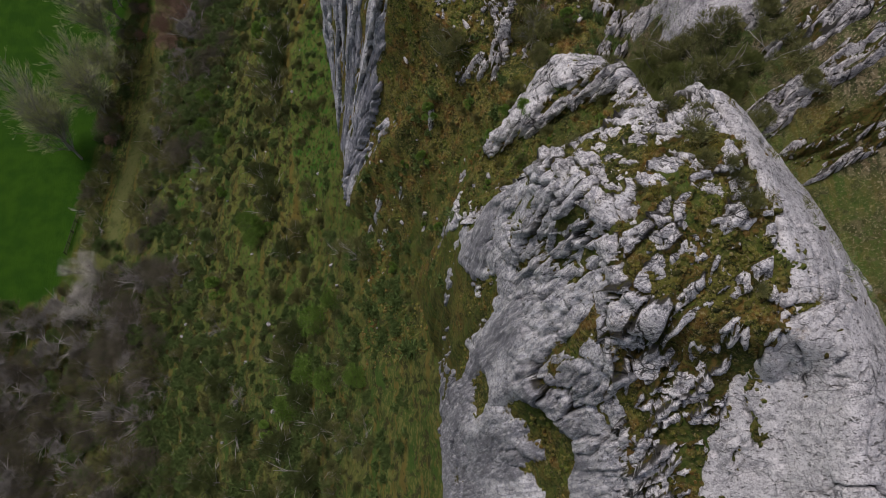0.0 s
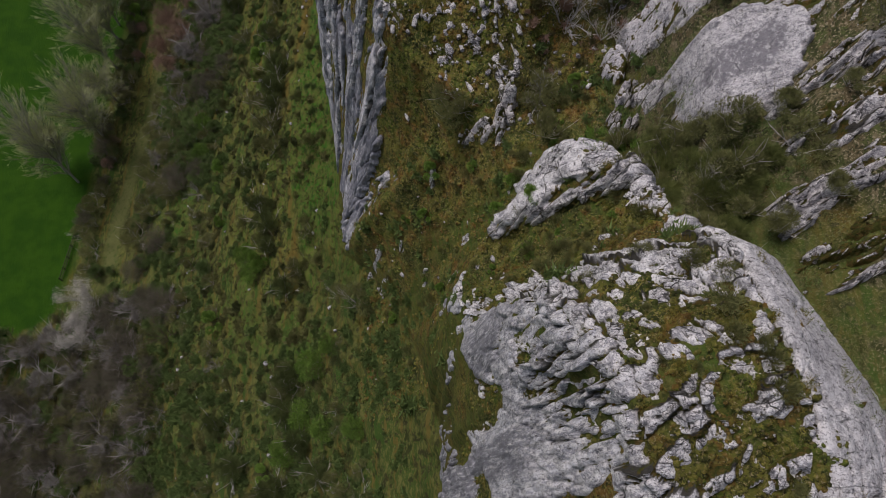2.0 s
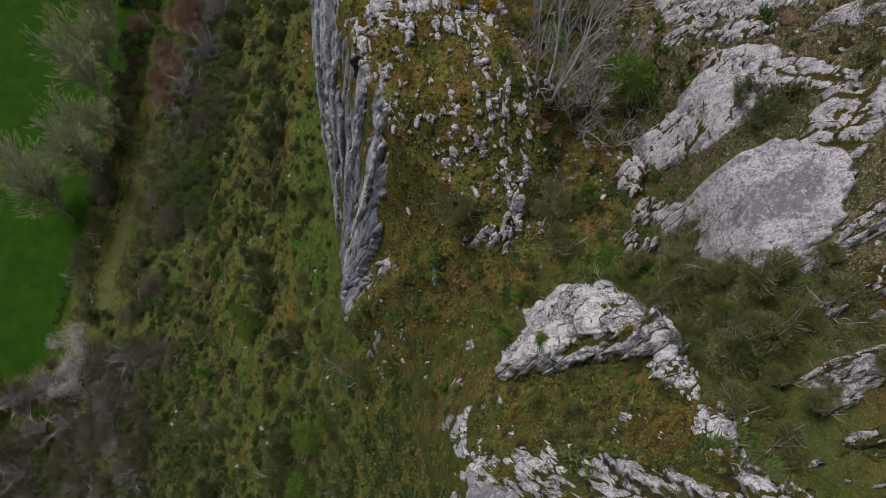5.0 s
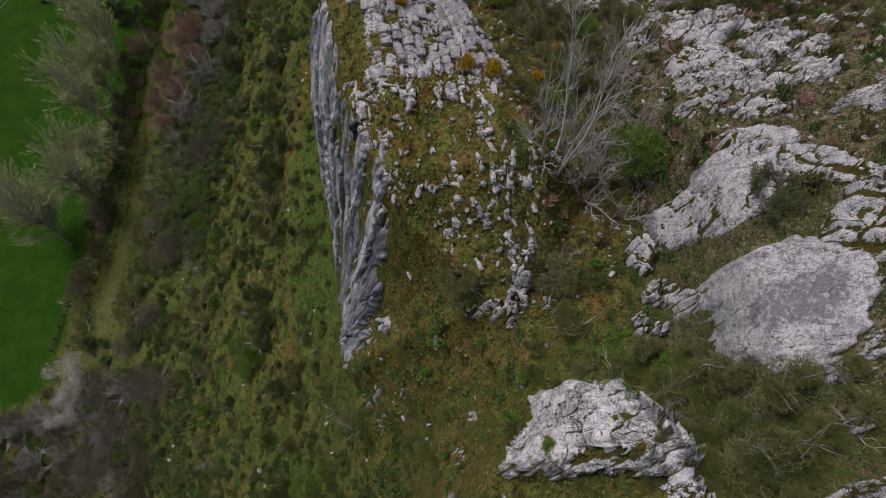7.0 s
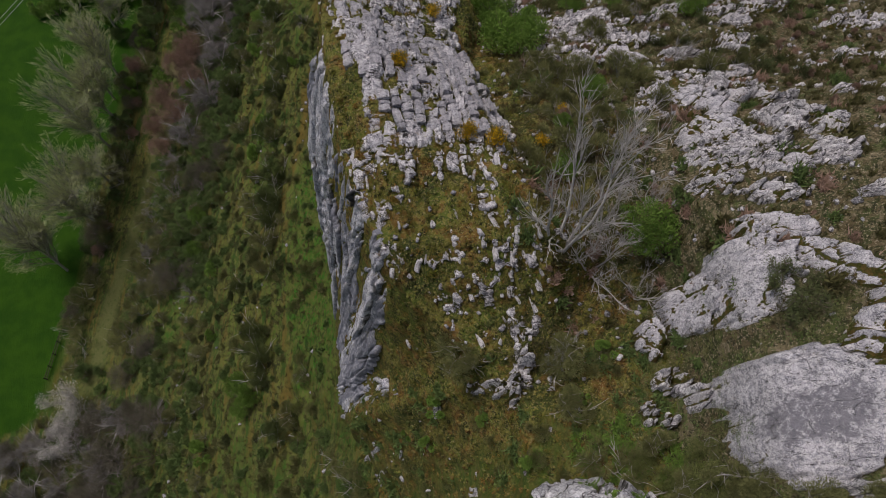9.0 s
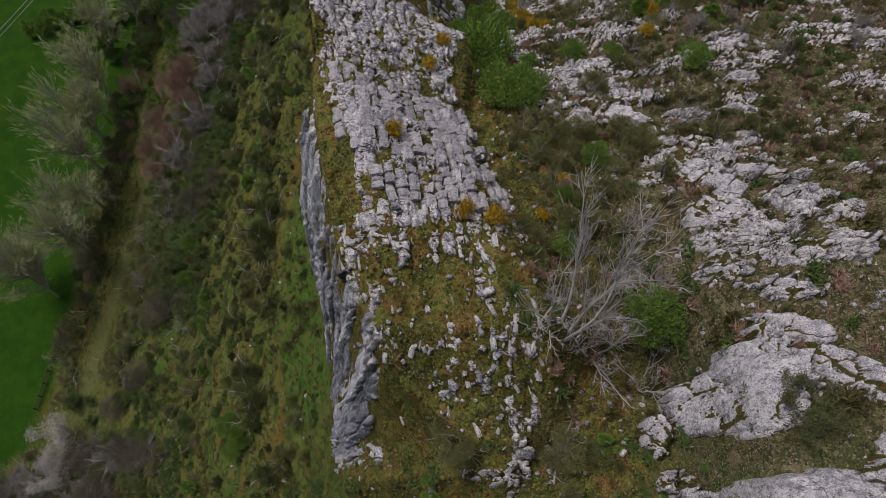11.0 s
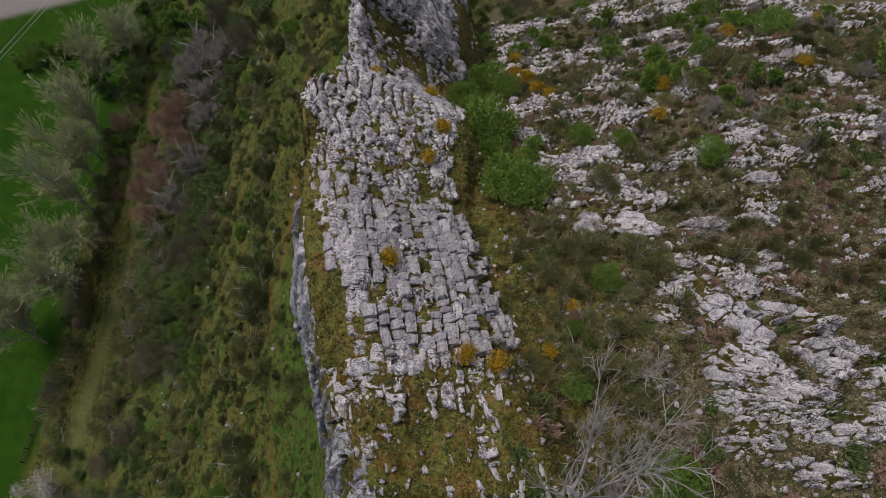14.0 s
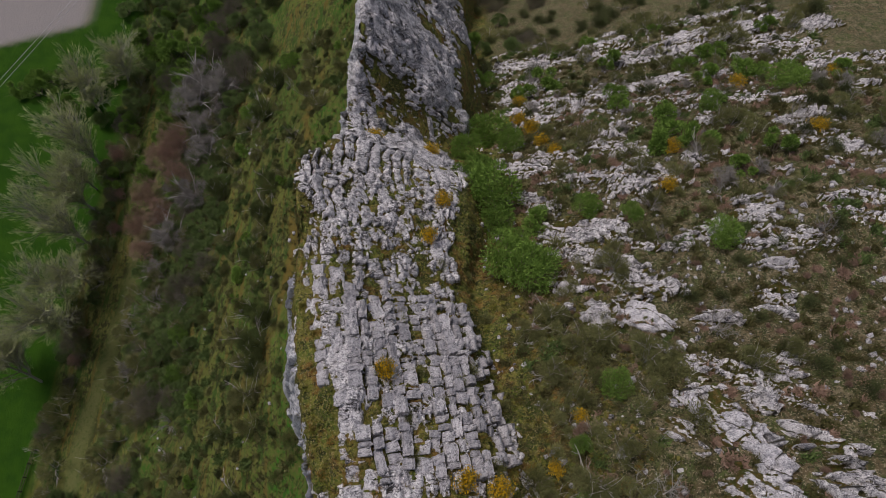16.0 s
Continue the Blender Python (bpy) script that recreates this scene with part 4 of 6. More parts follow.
lay("cracked limestone outcrop among dry shrubs", (10.9, 28.6, 0.6, 0.9, 20, 1.1), (9.9, 27.0, 0.35, 0.6, 10, 0.9), (10.8, 26.6, 0.4, 0.8, 0, 1.0), (11.7, 27.4, 0.4, 0.7, 0, 1.0), (13.2, 38.4, 1.0, 0.7, -15, 0.6), (15.2, 36.8, 1.1, 0.7, -20, 0.6), (19.4, 35.6, 1.4, 1.1, -20, 0.7), (13.5, 37.6, 1.0, 0.6, -20, 0.7), (16.4, 38.4, 1.2, 0.7, -15, 0.7), (18.3, 38.6, 1.0, 0.8, -20, 0.7), (14.9, 40.0, 1.8, 1.1, -20, 0.7), (12.9, 41.5, 0.9, 0.9, -30, 1.0))
lay("weathered limestone stack at the ridge foot", (3.5, 28.7, 0.45, 1.0, 4, 1.3), (4.1, 29.6, 0.5, 0.9, 0, 1.2), (1.9, 29.1, 1.0, 0.3, -6, 0.9), (2.7, 28.7, 0.35, 0.3, 0, 0.9), (-6.3, 27.2, 0.9, 0.9, 10, 0.8), (-5.6, 25.6, 0.6, 0.5, 10, 0.7), (-3.6, 26.3, 0.4, 0.5, 0, 0.7), (0.6, 21.2, 0.5, 1.2, 5, 0.9), (1.4, 23.6, 0.4, 0.8, 5, 0.8), (-1.6, 23.2, 0.4, 0.7, 5, 0.7), (-0.9, 28.6, 0.3, 0.5, 0, 0.8))
lay("smooth washed limestone slab on the spine above the gully", (11.2, 52.4, 1.8, 0.8, -30, 0.7), (12.8, 49.3, 1.6, 0.7, -60, 0.8), (13.6, 45.3, 2.3, 1.0, -50, 1.4), (14.9, 43.4, 1.3, 0.8, -45, 1.3), (14.2, 42.0, 1.6, 1.0, -30, 1.1), size=(1.8, 0.9), broken=0.65, lumpy=0.14, relief=0.5, beds=(0.8, 0.7), stone=SMOOTH_ROCK)
lay("blocky limestone outcrop among heath shrubs",
    (17.6, 42.6, 1.8, 0.95, -35, 1.6), (15.7, 46.9, 0.9, 0.5, -30, 1.1), (18.9, 40.9, 1.1, 0.6, -40, 1.2),
    (9.4, 57.9, 2.9, 0.8, -25, 0.7), (7.2, 55.2, 0.9, 0.7, 0, 0.8), (8.6, 52.5, 1.7, 1.0, -25, 0.8), (11.6, 56.1, 1.0, 1.0, -40, 0.8), (13.5, 54.7, 0.9, 0.5, -70, 0.6), (15.2, 52.4, 1.3, 0.6, -5, 0.6), (19.4, 53.7, 1.4, 1.2, -20, 0.9),
    (20.2, 56.4, 1.5, 0.5, 0, 0.6), (13.0, 47.3, 1.1, 0.9, -20, 0.9), (11.3, 45.1, 0.8, 0.7, -40, 0.7), (15.6, 46.6, 0.9, 0.6, -35, 0.8), (16.4, 45.2, 1.1, 0.5, -35, 0.6), (17.6, 44.2, 1.2, 0.5, -30, 0.6))
lay("low broken limestone ledge on the heath slope",
    (13.1, 65.0, 1.9, 1.3, -10, 0.9), (14.6, 69.9, 1.3, 1.5, 10, 0.8), (18.9, 68.1, 1.0, 1.2, 10, 0.7), (21.3, 68.7, 0.9, 1.0, 10, 0.7), (16.6, 64.6, 1.6, 0.6, 25, 0.6), (15.1, 66.6, 0.8, 1.0, 0, 0.7), (20.9, 61.2, 1.6, 1.2, -10, 0.9),
    (24.5, 65.8, 0.9, 0.7, 0, 0.6), (29.3, 73.5, 1.9, 1.2, 0, 0.8), (27.2, 70.7, 0.9, 1.1, 0, 0.7), (29.9, 68.0, 0.9, 1.2, -20, 0.7), (10.4, 61.2, 1.6, 0.8, -20, 0.7), (7.9, 60.6, 2.0, 1.5, -20, 0.8), (7.0, 64.0, 1.7, 0.8, -10, 0.7), step=0.12)
lay("pale limestone rubble ledge on the far heath",
    (5.5, 65.4, 1.5, 0.8, -10, 0.7), (5.6, 70.9, 2.1, 1.8, -10, 0.9), (9.2, 81.3, 1.9, 1.8, -10, 0.9), (22.3, 74.7, 1.4, 1.1, 0, 0.7), (24.9, 80.4, 1.4, 1.0, 15, 0.7), (19.9, 100.9, 3.4, 2.6, 0, 1.1), (24.3, 96.5, 3.2, 2.0, 0, 1.0), (24.1, 89.3, 2.1, 2.0, 0, 0.9),
    (9.6, 101.4, 4.1, 2.4, -5, 1.1), (33.5, 106.8, 2.1, 1.2, 20, 0.9), (36.2, 100.1, 2.4, 1.4, 0, 0.9), (42.5, 97.6, 2.2, 1.3, 0, 0.9), (35.1, 77.2, 1.2, 1.2, -10, 0.7), (12.6, 84.2, 1.9, 2.2, 20, 0.9), (14.5, 75.5, 2.2, 1.6, 20, 0.8), step=0.15)


def pavement(name, label, x0, x1, y0, y1, share, k, step=0.15, turn=14):
    """Rock ledges that break through a whole stretch of slope, wherever the soil is thin."""
    X, Y = np.meshgrid(spread((x0, step), (x1, 1)), spread((y0, step), (y1, 1)))
    c, s_ = math.cos(radians(turn)), math.sin(radians(turn))
    U, V = c * X + s_ * Y, -s_ * X + c * Y
    n = fbm(U * 0.13, V * 0.34, 700 + k, 5) + 0.35 * fbm(U * 0.6, V * 1.1, 710 + k, 4)
    edge_fade = smooth(0, 2.5, np.minimum(np.minimum(X - x0, x1 - X), np.minimum(Y - y0, y1 - Y)))
    cov = smooth(0.05, 0.30, n + share - 0.5 + 0 * X) * edge_fade
    hh, crack = weathered(U, V, 720 + k, size=(1.1, 0.5), jitter=0.9, broken=0.9, lumpy=0.10, beds=(0.5, 0.9))
    P = np.stack([X, Y, ground_z(X, Y)], -1)
    P[..., 2] += 0.85 * cov - 0.55 + 0.75 * hh * (0.3 + 0.7 * cov)
    base = np.array((0.5 * (x0 + x1), 0.5 * (y0 + y1), float(ground_z(0.5 * (x0 + x1), 0.5 * (y0 + y1)))))
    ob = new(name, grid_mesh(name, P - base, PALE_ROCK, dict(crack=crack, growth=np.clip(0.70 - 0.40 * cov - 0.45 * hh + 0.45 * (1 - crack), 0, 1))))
    ob.location = base
    return tagged(ob, label, "rock", "limestone outcrops")


pavement("rock_pavement", "broken limestone pavement beside the gully", 10.8, 20.0, 36.0, 51, 0.34, 1, 0.10, -28)
pavement("rock_pavement", "stepped limestone ledges on the heath slope", 5.0, 33.0, 50, 82, 0.33, 2, 0.13, -12)
pavement("rock_pavement", "grey limestone rubble ledges on the far slope", 4.0, 46.0, 79, 118, 0.45, 3, 0.2, 5)
pavement("rock_pavement", "weathered limestone ribs above the heath", 18.5, 33.0, 30, 58, 0.22, 4, 0.13, -20)


# ---- plants ----
def faces_mesh(name, V, F, material, smooth_faces=False):
    """A mesh from corner points and faces with equally many corners each."""
    F = np.asarray(F, np.int32)
    me = bpy.data.meshes.new(name)
    me.vertices.add(len(V))
    me.vertices.foreach_set("co", np.asarray(V, np.float32).reshape(-1))
    me.loops.add(F.size)
    me.loops.foreach_set("vertex_index", F.reshape(-1))
    me.polygons.add(len(F))
    me.polygons.foreach_set("loop_start", np.arange(0, F.size, F.shape[1], dtype=np.int32))
    me.update(calc_edges=True)
    if smooth_faces:
        me.polygons.foreach_set("use_smooth", np.ones(len(F), dtype=bool))
    me.materials.append(material)
    return me


def unit(v):
    return v / np.maximum(np.linalg.norm(v, axis=-1, keepdims=True), 1e-9)


def tubes(S, sides=3):
    """Tapered tubes for segments (n, 8): from, to, radius at both ends."""
    p, q, r0, r1 = S[:, :3], S[:, 3:6], S[:, 6], S[:, 7]
    d = unit(q - p)
    a = unit(np.cross(d, np.where(np.abs(d[:, 2:3]) > 0.9, [[1.0, 0, 0]], [[0, 0, 1.0]])))
    b = np.cross(d, a)
    ang = np.arange(sides) * 2 * np.pi / sides
    ring = np.cos(ang)[None, :, None] * a[:, None] + np.sin(ang)[None, :, None] * b[:, None]
    V = np.concatenate([p[:, None] + ring * r0[:, None, None], q[:, None] + ring * r1[:, None, None]], 1)
    i = np.arange(sides)
    f = np.stack([i, (i + 1) % sides, (i + 1) % sides + sides, i + sides], -1)
    F = (np.arange(len(S)) * 2 * sides)[:, None, None] + f[None]
    return V.reshape(-1, 3), F.reshape(-1, 4)


def branching(rng, start, way, length, radius, depth, spread_, ratio, kids, up=0.15, wobble=0.18, pieces=4):
    """Segments of a limb and all that grows from it, and its tips."""
    segs, tips = [], []
    p, d = np.array(start, float), unit(np.array(way, float))
    pts = [p]
    for n in range(pieces):
        d = unit(d + rng.normal(0, wobble, 3) + np.array((0, 0, up)))
        q = p + d * length / pieces
        r0, r1 = radius * (1 - 0.75 * n / pieces), radius * (1 - 0.75 * (n + 1) / pieces)
        segs.append((*p, *q, r0, r1))
        p = q
        pts.append(p)
    tips.append((*p, *d))
    if depth:
        for _ in range(kids[-depth]):
            t = rng.uniform(0.25, 1.0)
            at = np.array(pts[int(t * pieces)])
            side = unit(rng.normal(0, 1, 3))
            s, e = branching(rng, at, d * math.cos(spread_) + side * math.sin(spread_), length * ratio * rng.uniform(0.7, 1.15), max(radius * 0.45, 0.008), depth - 1, spread_, ratio, kids, up, wobble, 3)
            segs += s
            tips += e
    return segs, tips


def leaves(rng, centres, per, spread_, size, lift=0.3, slim=0.5, follow=0.0):
    """Leaf blades round the given points."""
    c = np.repeat(np.asarray(centres)[:, :3], per, 0)
    c = c + rng.normal(0, 1, c.shape) * spread_
    a = unit(rng.normal(0, 1, c.shape) + np.array((0, 0, lift)) + (follow * np.repeat(np.asarray(centres)[:, 3:6], per, 0) if follow else 0))
    b = unit(np.cross(a, rng.normal(0, 1, c.shape)))
    s = (size * rng.uniform(0.6, 1.4, len(c)))[:, None]
    V = np.stack([c - a * s * 0.5, c + b * s * slim * 0.5, c + a * s * 0.5, c - b * s * slim * 0.5], 1)
    F = np.arange(len(c) * 4).reshape(-1, 4)
    return V.reshape(-1, 3), F


def part(name, mesh, parent, label=""):
    ob = new(name, mesh)
    ob.parent = parent
    return tagged(ob, label)


def grow_tree(seed, name, label, stems, height, radius, lean, kids, spread_, ratio, up, bark, leaf=None, per=0, leaf_size=0.1, leaf_spread=0.2, bloom=None, bloom_share=0.0, trunk_share=0.55, slim=0.5, wobble=0.18, follow=0.0):
    """A tree or shrub: stems that branch, fine twigs as its crown, and leaves or blossom on the tips."""
    rng = np.random.default_rng(seed)
    root = thing(name, label, "tree" if height > 3 else "shrub")
    wood, fine, tips = [], [], []
    for n in range(stems):
        a = 2 * np.pi * (n + rng.uniform(0, 0.6)) / stems
        way = (lean * math.cos(a), lean * math.sin(a), 1)
        foot_at = (0.12 * stems ** 0.5 * lean * math.cos(a), 0.12 * stems ** 0.5 * lean * math.sin(a), -0.25)
        s, e = branching(rng, foot_at, way, height * trunk_share * rng.uniform(0.8, 1.15), radius, len(kids), spread_, ratio, kids, up, wobble, 6)
        tips += e
        wood += s[:6]
        fine += s[6:]
    wood.append((0, 0, -0.4, 0, 0, 0.05, 0.13 * stems ** 0.5 * lean + 1.3 * radius, 0.12 * stems ** 0.5 * lean + 0.8 * radius))
    part("trunk", faces_mesh(name + "_trunk", *tubes(np.array(wood), 5), bark, True), root)
    if fine:
        part("crown", faces_mesh(name + "_branchwork", *tubes(np.array(fine), 3), bark), root)
    tips = np.array(tips)
    if leaf is not None:
        part("foliage", faces_mesh(name + "_foliage", *leaves(rng, tips, per, leaf_spread, leaf_size, slim=slim, follow=follow), leaf), root)
    if bloom is not None:
        some = tips[rng.random(len(tips)) < bloom_share]
        part("blossom", faces_mesh(name + "_blossom", *leaves(rng, some, 5, leaf_spread * 0.7, leaf_size * 0.9, slim=0.9), bloom), root)
    return root


def grow_scrub(seed, name, label, height, width, count, needle, leaf, bloom=None, bloom_count=0):
    """A dense low shrub of needle-like shoots on short stems."""
    rng = np.random.default_rng(seed)
    root = thing(name, label, "shrub")
    k = 14
    az, el = rng.uniform(0, 2 * np.pi, k), rng.uniform(0.15, 1.0, k)
    mids = np.stack([np.cos(az) * width * 0.33 * (1.1 - el * 0.6), np.sin(az) * width * 0.33 * (1.1 - el * 0.6), height * (0.25 + 0.45 * el)], -1)
    part("trunk", faces_mesh(name + "_trunk", *tubes(np.array([(0, 0, -0.25, 0, 0, 0.5 * height, 0.05, 0.02)]), 5), BROWN_BARK), root)
    pick = rng.integers(0, k, count)
    c = mids[pick] + rng.normal(0, 1, (count, 3)) * np.array((width * 0.17, width * 0.17, height * 0.16))
    c[:, 2] = np.maximum(c[:, 2], 0.03)
    way = unit(c - np.array((0, 0, -0.1)) + rng.normal(0, 0.25 * height, c.shape) + np.array((0, 0, 0.2 * height)))
    side = unit(np.cross(way, rng.normal(0, 1, c.shape)))
    s = (needle * rng.uniform(0.6, 1.4, count))[:, None]
    V = np.stack([c - side * s * 0.16, c + side * s * 0.16, c + way * s], 1).reshape(-1, 3)
    part("crown", faces_mesh(name + "_crown", V, np.arange(count * 3).reshape(-1, 3), leaf), root)
    if bloom is not None:
        at = c[rng.random(count) < bloom_count]
        at = at + unit(at) * 0.08
        part("blossom", faces_mesh(name + "_blossom", *leaves(rng, at, 2, 0.06, 0.085, slim=0.9), bloom), root, "deep yellow blossom")
    return root


def grow_soft(seed, name, label, height, width, lobes, count, stroke, thin, bark, leaf, rise=0.5):
    """A small tree or large bush whose crown is a haze of fine twigs or leaves in uneven lobes."""
    rng = np.random.default_rng(seed)
    root = thing(name, label, "tree" if height > 3 else "bush")
    wood = []
    for n in range(4):
        a = 2 * np.pi * (n + rng.uniform(0, 0.7)) / 4
        wood += branching(rng, (0, 0, -0.3), (0.5 * math.cos(a), 0.5 * math.sin(a), 1), height * 0.9, 0.018 * height, 1, 0.6, 0.5, (5,), 0.06, 0.2, 4)[0]
    part("trunk", faces_mesh(name + "_trunk", *tubes(np.array(wood), 4), bark, True), root)
    az, u = rng.uniform(0, 2 * np.pi, lobes), rng.uniform(0.05, 1, lobes) ** 0.5
    R = width * rng.uniform(0.09, 0.25, lobes)
    mid = np.stack([np.cos(az) * u * (0.58 * width - R), np.sin(az) * u * (0.58 * width - R), height * (0.82 - 0.42 * u * rng.uniform(0.5, 1, lobes)) - 0.5 * R], -1)
    pick = rng.choice(lobes, count, p=R ** 2 / (R ** 2).sum())
    d = unit(rng.normal(0, 1, (count, 3)) + np.array((0, 0, 0.35)))
    c = mid[pick] + d * (R[pick] * rng.uniform(0.25, 1, count) ** 0.5)[:, None] * np.array((1, 1, 0.9))
    c[:, 2] = np.maximum(c[:, 2], 0.05)
    way = unit(d + rng.normal(0, 0.45, d.shape) + np.array((0, 0, rise)))
    side = unit(np.cross(way, rng.normal(0, 1, d.shape))) * thin
    s = (stroke * rng.uniform(0.6, 1.4, count))[:, None]
    V = np.stack([c - side, c + side, c + way * s], 1).reshape(-1, 3)
    part("crown", faces_mesh(name + "_crown", V, np.arange(count * 3).reshape(-1, 3), leaf), root)
    return root


placed = {}


def plant(kinds, x, y, size=1.0, turn=None, sink=0.05, group=""):
    """Stand one of the kinds at (x, y), each kind used in turn."""
    n = placed.get(id(kinds), 0)
    placed[id(kinds)] = n + 1
    proto = kinds[n % len(kinds)]
    turn = random.uniform(0, 360) if turn is None else turn
    m = pose(x, y, float(surf(x, y)) - sink, random.uniform(-5, 5), random.uniform(-5, 5), turn) @ Matrix.Diagonal((size, size, size * random.uniform(0.85, 1.15), 1))
    if n < len(kinds):
        proto.matrix_basis = m
        ob = proto
    else:
        ob = copy_thing(proto, m)
    if group:
        ob["group"] = group
    return ob


def sow(kinds, count, x0, x1, y0, y1, lo, hi, gap=1.0, clump=None, group="", seed=1):
    """Scatter plants over a stretch of land, apart from one another, denser in patches."""
    rng = np.random.default_rng(seed)
    done = []
    for _ in range(count * 12):
        if len(done) >= count:
            break
        x, y = rng.uniform(x0, x1), rng.uniform(y0, y1)
        if clump is not None and vnoise(np.array(x * clump), np.array(y * clump * 0.6), seed) < rng.uniform(-0.5, 0.6):
            continue
        if any((x - a) ** 2 + (y - b) ** 2 < gap * gap for a, b in done):
            continue
        done.append((x, y))
        plant(kinds, x, y, rng.uniform(lo, hi), rng.uniform(0, 360), group=group)


BROOM = [grow_soft(130 + i, "broom_shrub", "dense upright shrub with fine olive green shoots", 2.0, 2.6, 16, 4200, 0.42, 0.011, BROWN_BARK, BROOM_LEAF, 1.1) for i in range(2)]
FEATHERY = [grow_soft(134 + i, "budding_tree", "feathery young tree with fresh olive green twigs", 4.6, 3.8, 18, 5200, 0.5, 0.016, GREY_BARK, FEATHER_LEAF, 0.9) for i in range(2)]
POPLARS = [grow_tree(10 + i, "poplar", "tall poplar with upswept pale branches coming into leaf", 1, 19, 0.25, 0.10, (26, 8, 3), 0.52, 0.52, 0.06, POPLAR_BARK, POPLAR_LEAF, 6, 1.15, 0.14, trunk_share=0.72, slim=0.032, follow=7.0, wobble=0.07) for i in range(3)]
SOFT_BROWN = [grow_soft(101 + i, "bare_tree", "leafless tree with a soft brown-grey twig crown", 3.9, 5.2, 15, 4600, 0.6, 0.011, BROWN_BARK, TWIG_HAZE, 0.5) for i in range(2)]
SOFT_GREY = [grow_soft(104, "bare_tree", "leafless tree with a grey twiggy crown", 5.0, 4.2, 9, 4000, 0.6, 0.012, GREY_BARK, GREY_TWIGS, 0.6)]
SOFT_RUST = [grow_soft(106, "bare_tree", "leafless tree with a hazy reddish brown crown", 4.2, 5.2, 13, 5000, 0.5, 0.012, BROWN_BARK, RUSTY_TWIGS, 0.5)]
SOFT_OLIVE = [grow_soft(108 + i, "budding_tree", "small tree coming into olive green leaf", 4.2, 4.2, 11, 4600, 0.26, 0.026, GREY_BARK, OLIVE_LEAF) for i in range(2)]
SOFT_DARK = [grow_soft(111 + i, "leafy_tree", "small tree in dense dark green leaf", 4.2, 4.4, 12, 5200, 0.22, 0.048, BROWN_BARK, WOOD_LEAF) for i in range(2)]
SOFT_FRESH = [grow_soft(114 + i, "leafy_bush", "full bush in fresh bright green leaf", 2.9, 3.6, 24, 4600, 0.16, 0.04, BROWN_BARK, FRESH_LEAF) for i in range(2)]
BROWN_TREES = [grow_tree(20 + i, "bare_tree", "leafless grey-brown tree with a dense twiggy crown", 5, 7, 0.09, 0.55, (6, 5, 3), 0.5, 0.52, 0.12, BROWN_BARK, OLIVE_LEAF, 2, 0.5, 0.2, slim=0.10, follow=3.0) for i in range(3)]
GREY_TREES = [grow_tree(30 + i, "bare_tree", "leafless tree with pale grey lichened branches", 4, 5.5, 0.05, 0.55, (6, 5, 4), 0.6, 0.52, 0.10, GREY_BARK, wobble=0.16) for i in range(3)]
GREY_SMALL = [grow_tree(34 + i, "bare_tree", "small leafless tree with thin grey branches", 5, 5.5, 0.11, 0.8, (5, 4, 3), 0.7, 0.55, 0.06, GREY_TWIGS, wobble=0.26) for i in range(2)]
RUSTY_TREES = [grow_soft(40 + i, "bare_shrub", "leafless shrub of fine rusty brown twigs", 2.3, 2.6, 7, 2200, 0.45, 0.014, BROWN_BARK, RUSTY_TWIGS, 0.8) for i in range(2)]
BLOSSOM = [grow_tree(50 + i, "blossoming_tree", "small tree covered in white blossom", 5, 7, 0.10, 0.55, (6, 6, 5), 0.6, 0.5, 0.12, GREY_BARK, None, 0, 0.13, 0.45, WHITE_BLOOM, 0.5) for i in range(2)]
FRESH = [grow_soft(60 + i, "leafy_bush", "bush with fresh bright green leaves", 2.4, 2.8, 7, 2400, 0.18, 0.05, BROWN_BARK, FRESH_LEAF) for i in range(2)]
OLIVE = [grow_soft(70 + i, "olive_shrub", "twiggy shrub with sparse olive green leaves", 2.5, 2.9, 10, 3200, 0.24, 0.013, GREY_BARK, OLIVE_LEAF, 0.8) for i in range(2)]
EVERGREEN = [grow_tree(76, "evergreen_shrub", "dark evergreen shrub growing from a rock joint", 9, 2.4, 0.035, 0.9, (5, 5, 5), 0.5, 0.6, 0.10, BROWN_BARK, DARK_LEAF, 6, 0.10, 0.10, slim=0.3)]
SCRUB = [grow_scrub(80 + i, "scrub", "low dark green thorny scrub bush", 1.1, 1.6, 1900, 0.13, DARK_LEAF) for i in range(3)]
HEATHER = [grow_scrub(85 + i, "heath_shrub", "low rounded olive heath shrub", 0.7, 1.3, 1500, 0.12, OLIVE_LEAF) for i in range(2)]
GORSE = [grow_scrub(90 + i, "gorse_bush", "gorse bush in deep yellow flower", 1.0, 1.2, 1100, 0.14, OLIVE_LEAF, YELLOW_BLOOM, 0.5) for i in range(2)]

# valley: poplar row, wood edge, hedge
for x, y, s in ((-63.2, 99.7, 1.0), (-62.1, 91.0, 1.0), (-61.4, 84.5, 0.95), (-61.2, 78, 0.9), (-61.8, 70.0, 1.05), (-64.8, 61.0, 1.05), (-67.0, 112, 1.0), (-63.8, 95.5, 0.8), (-63.4, 74.5, 0.85), (-67.5, 63.0, 0.9), (-62.5, 118, 0.9)):
    plant(POPLARS, x, y, s, group="poplar row along the meadow")
plant(BLOSSOM, -58.4, 39.0, 1.25)
plant(BLOSSOM, -58.6, 35.4, 1.0)
plant(BLOSSOM, -57.6, 31.6, 0.9)
sow(SOFT_BROWN, 22, -74, -60.5, -6, 33, 0.8, 1.2, 2.2, group="wood at the valley edge", seed=161)
sow(SOFT_DARK, 26, -74, -60.5, -6, 34, 0.6, 1.0, 1.8, group="wood at the valley edge", seed=162)
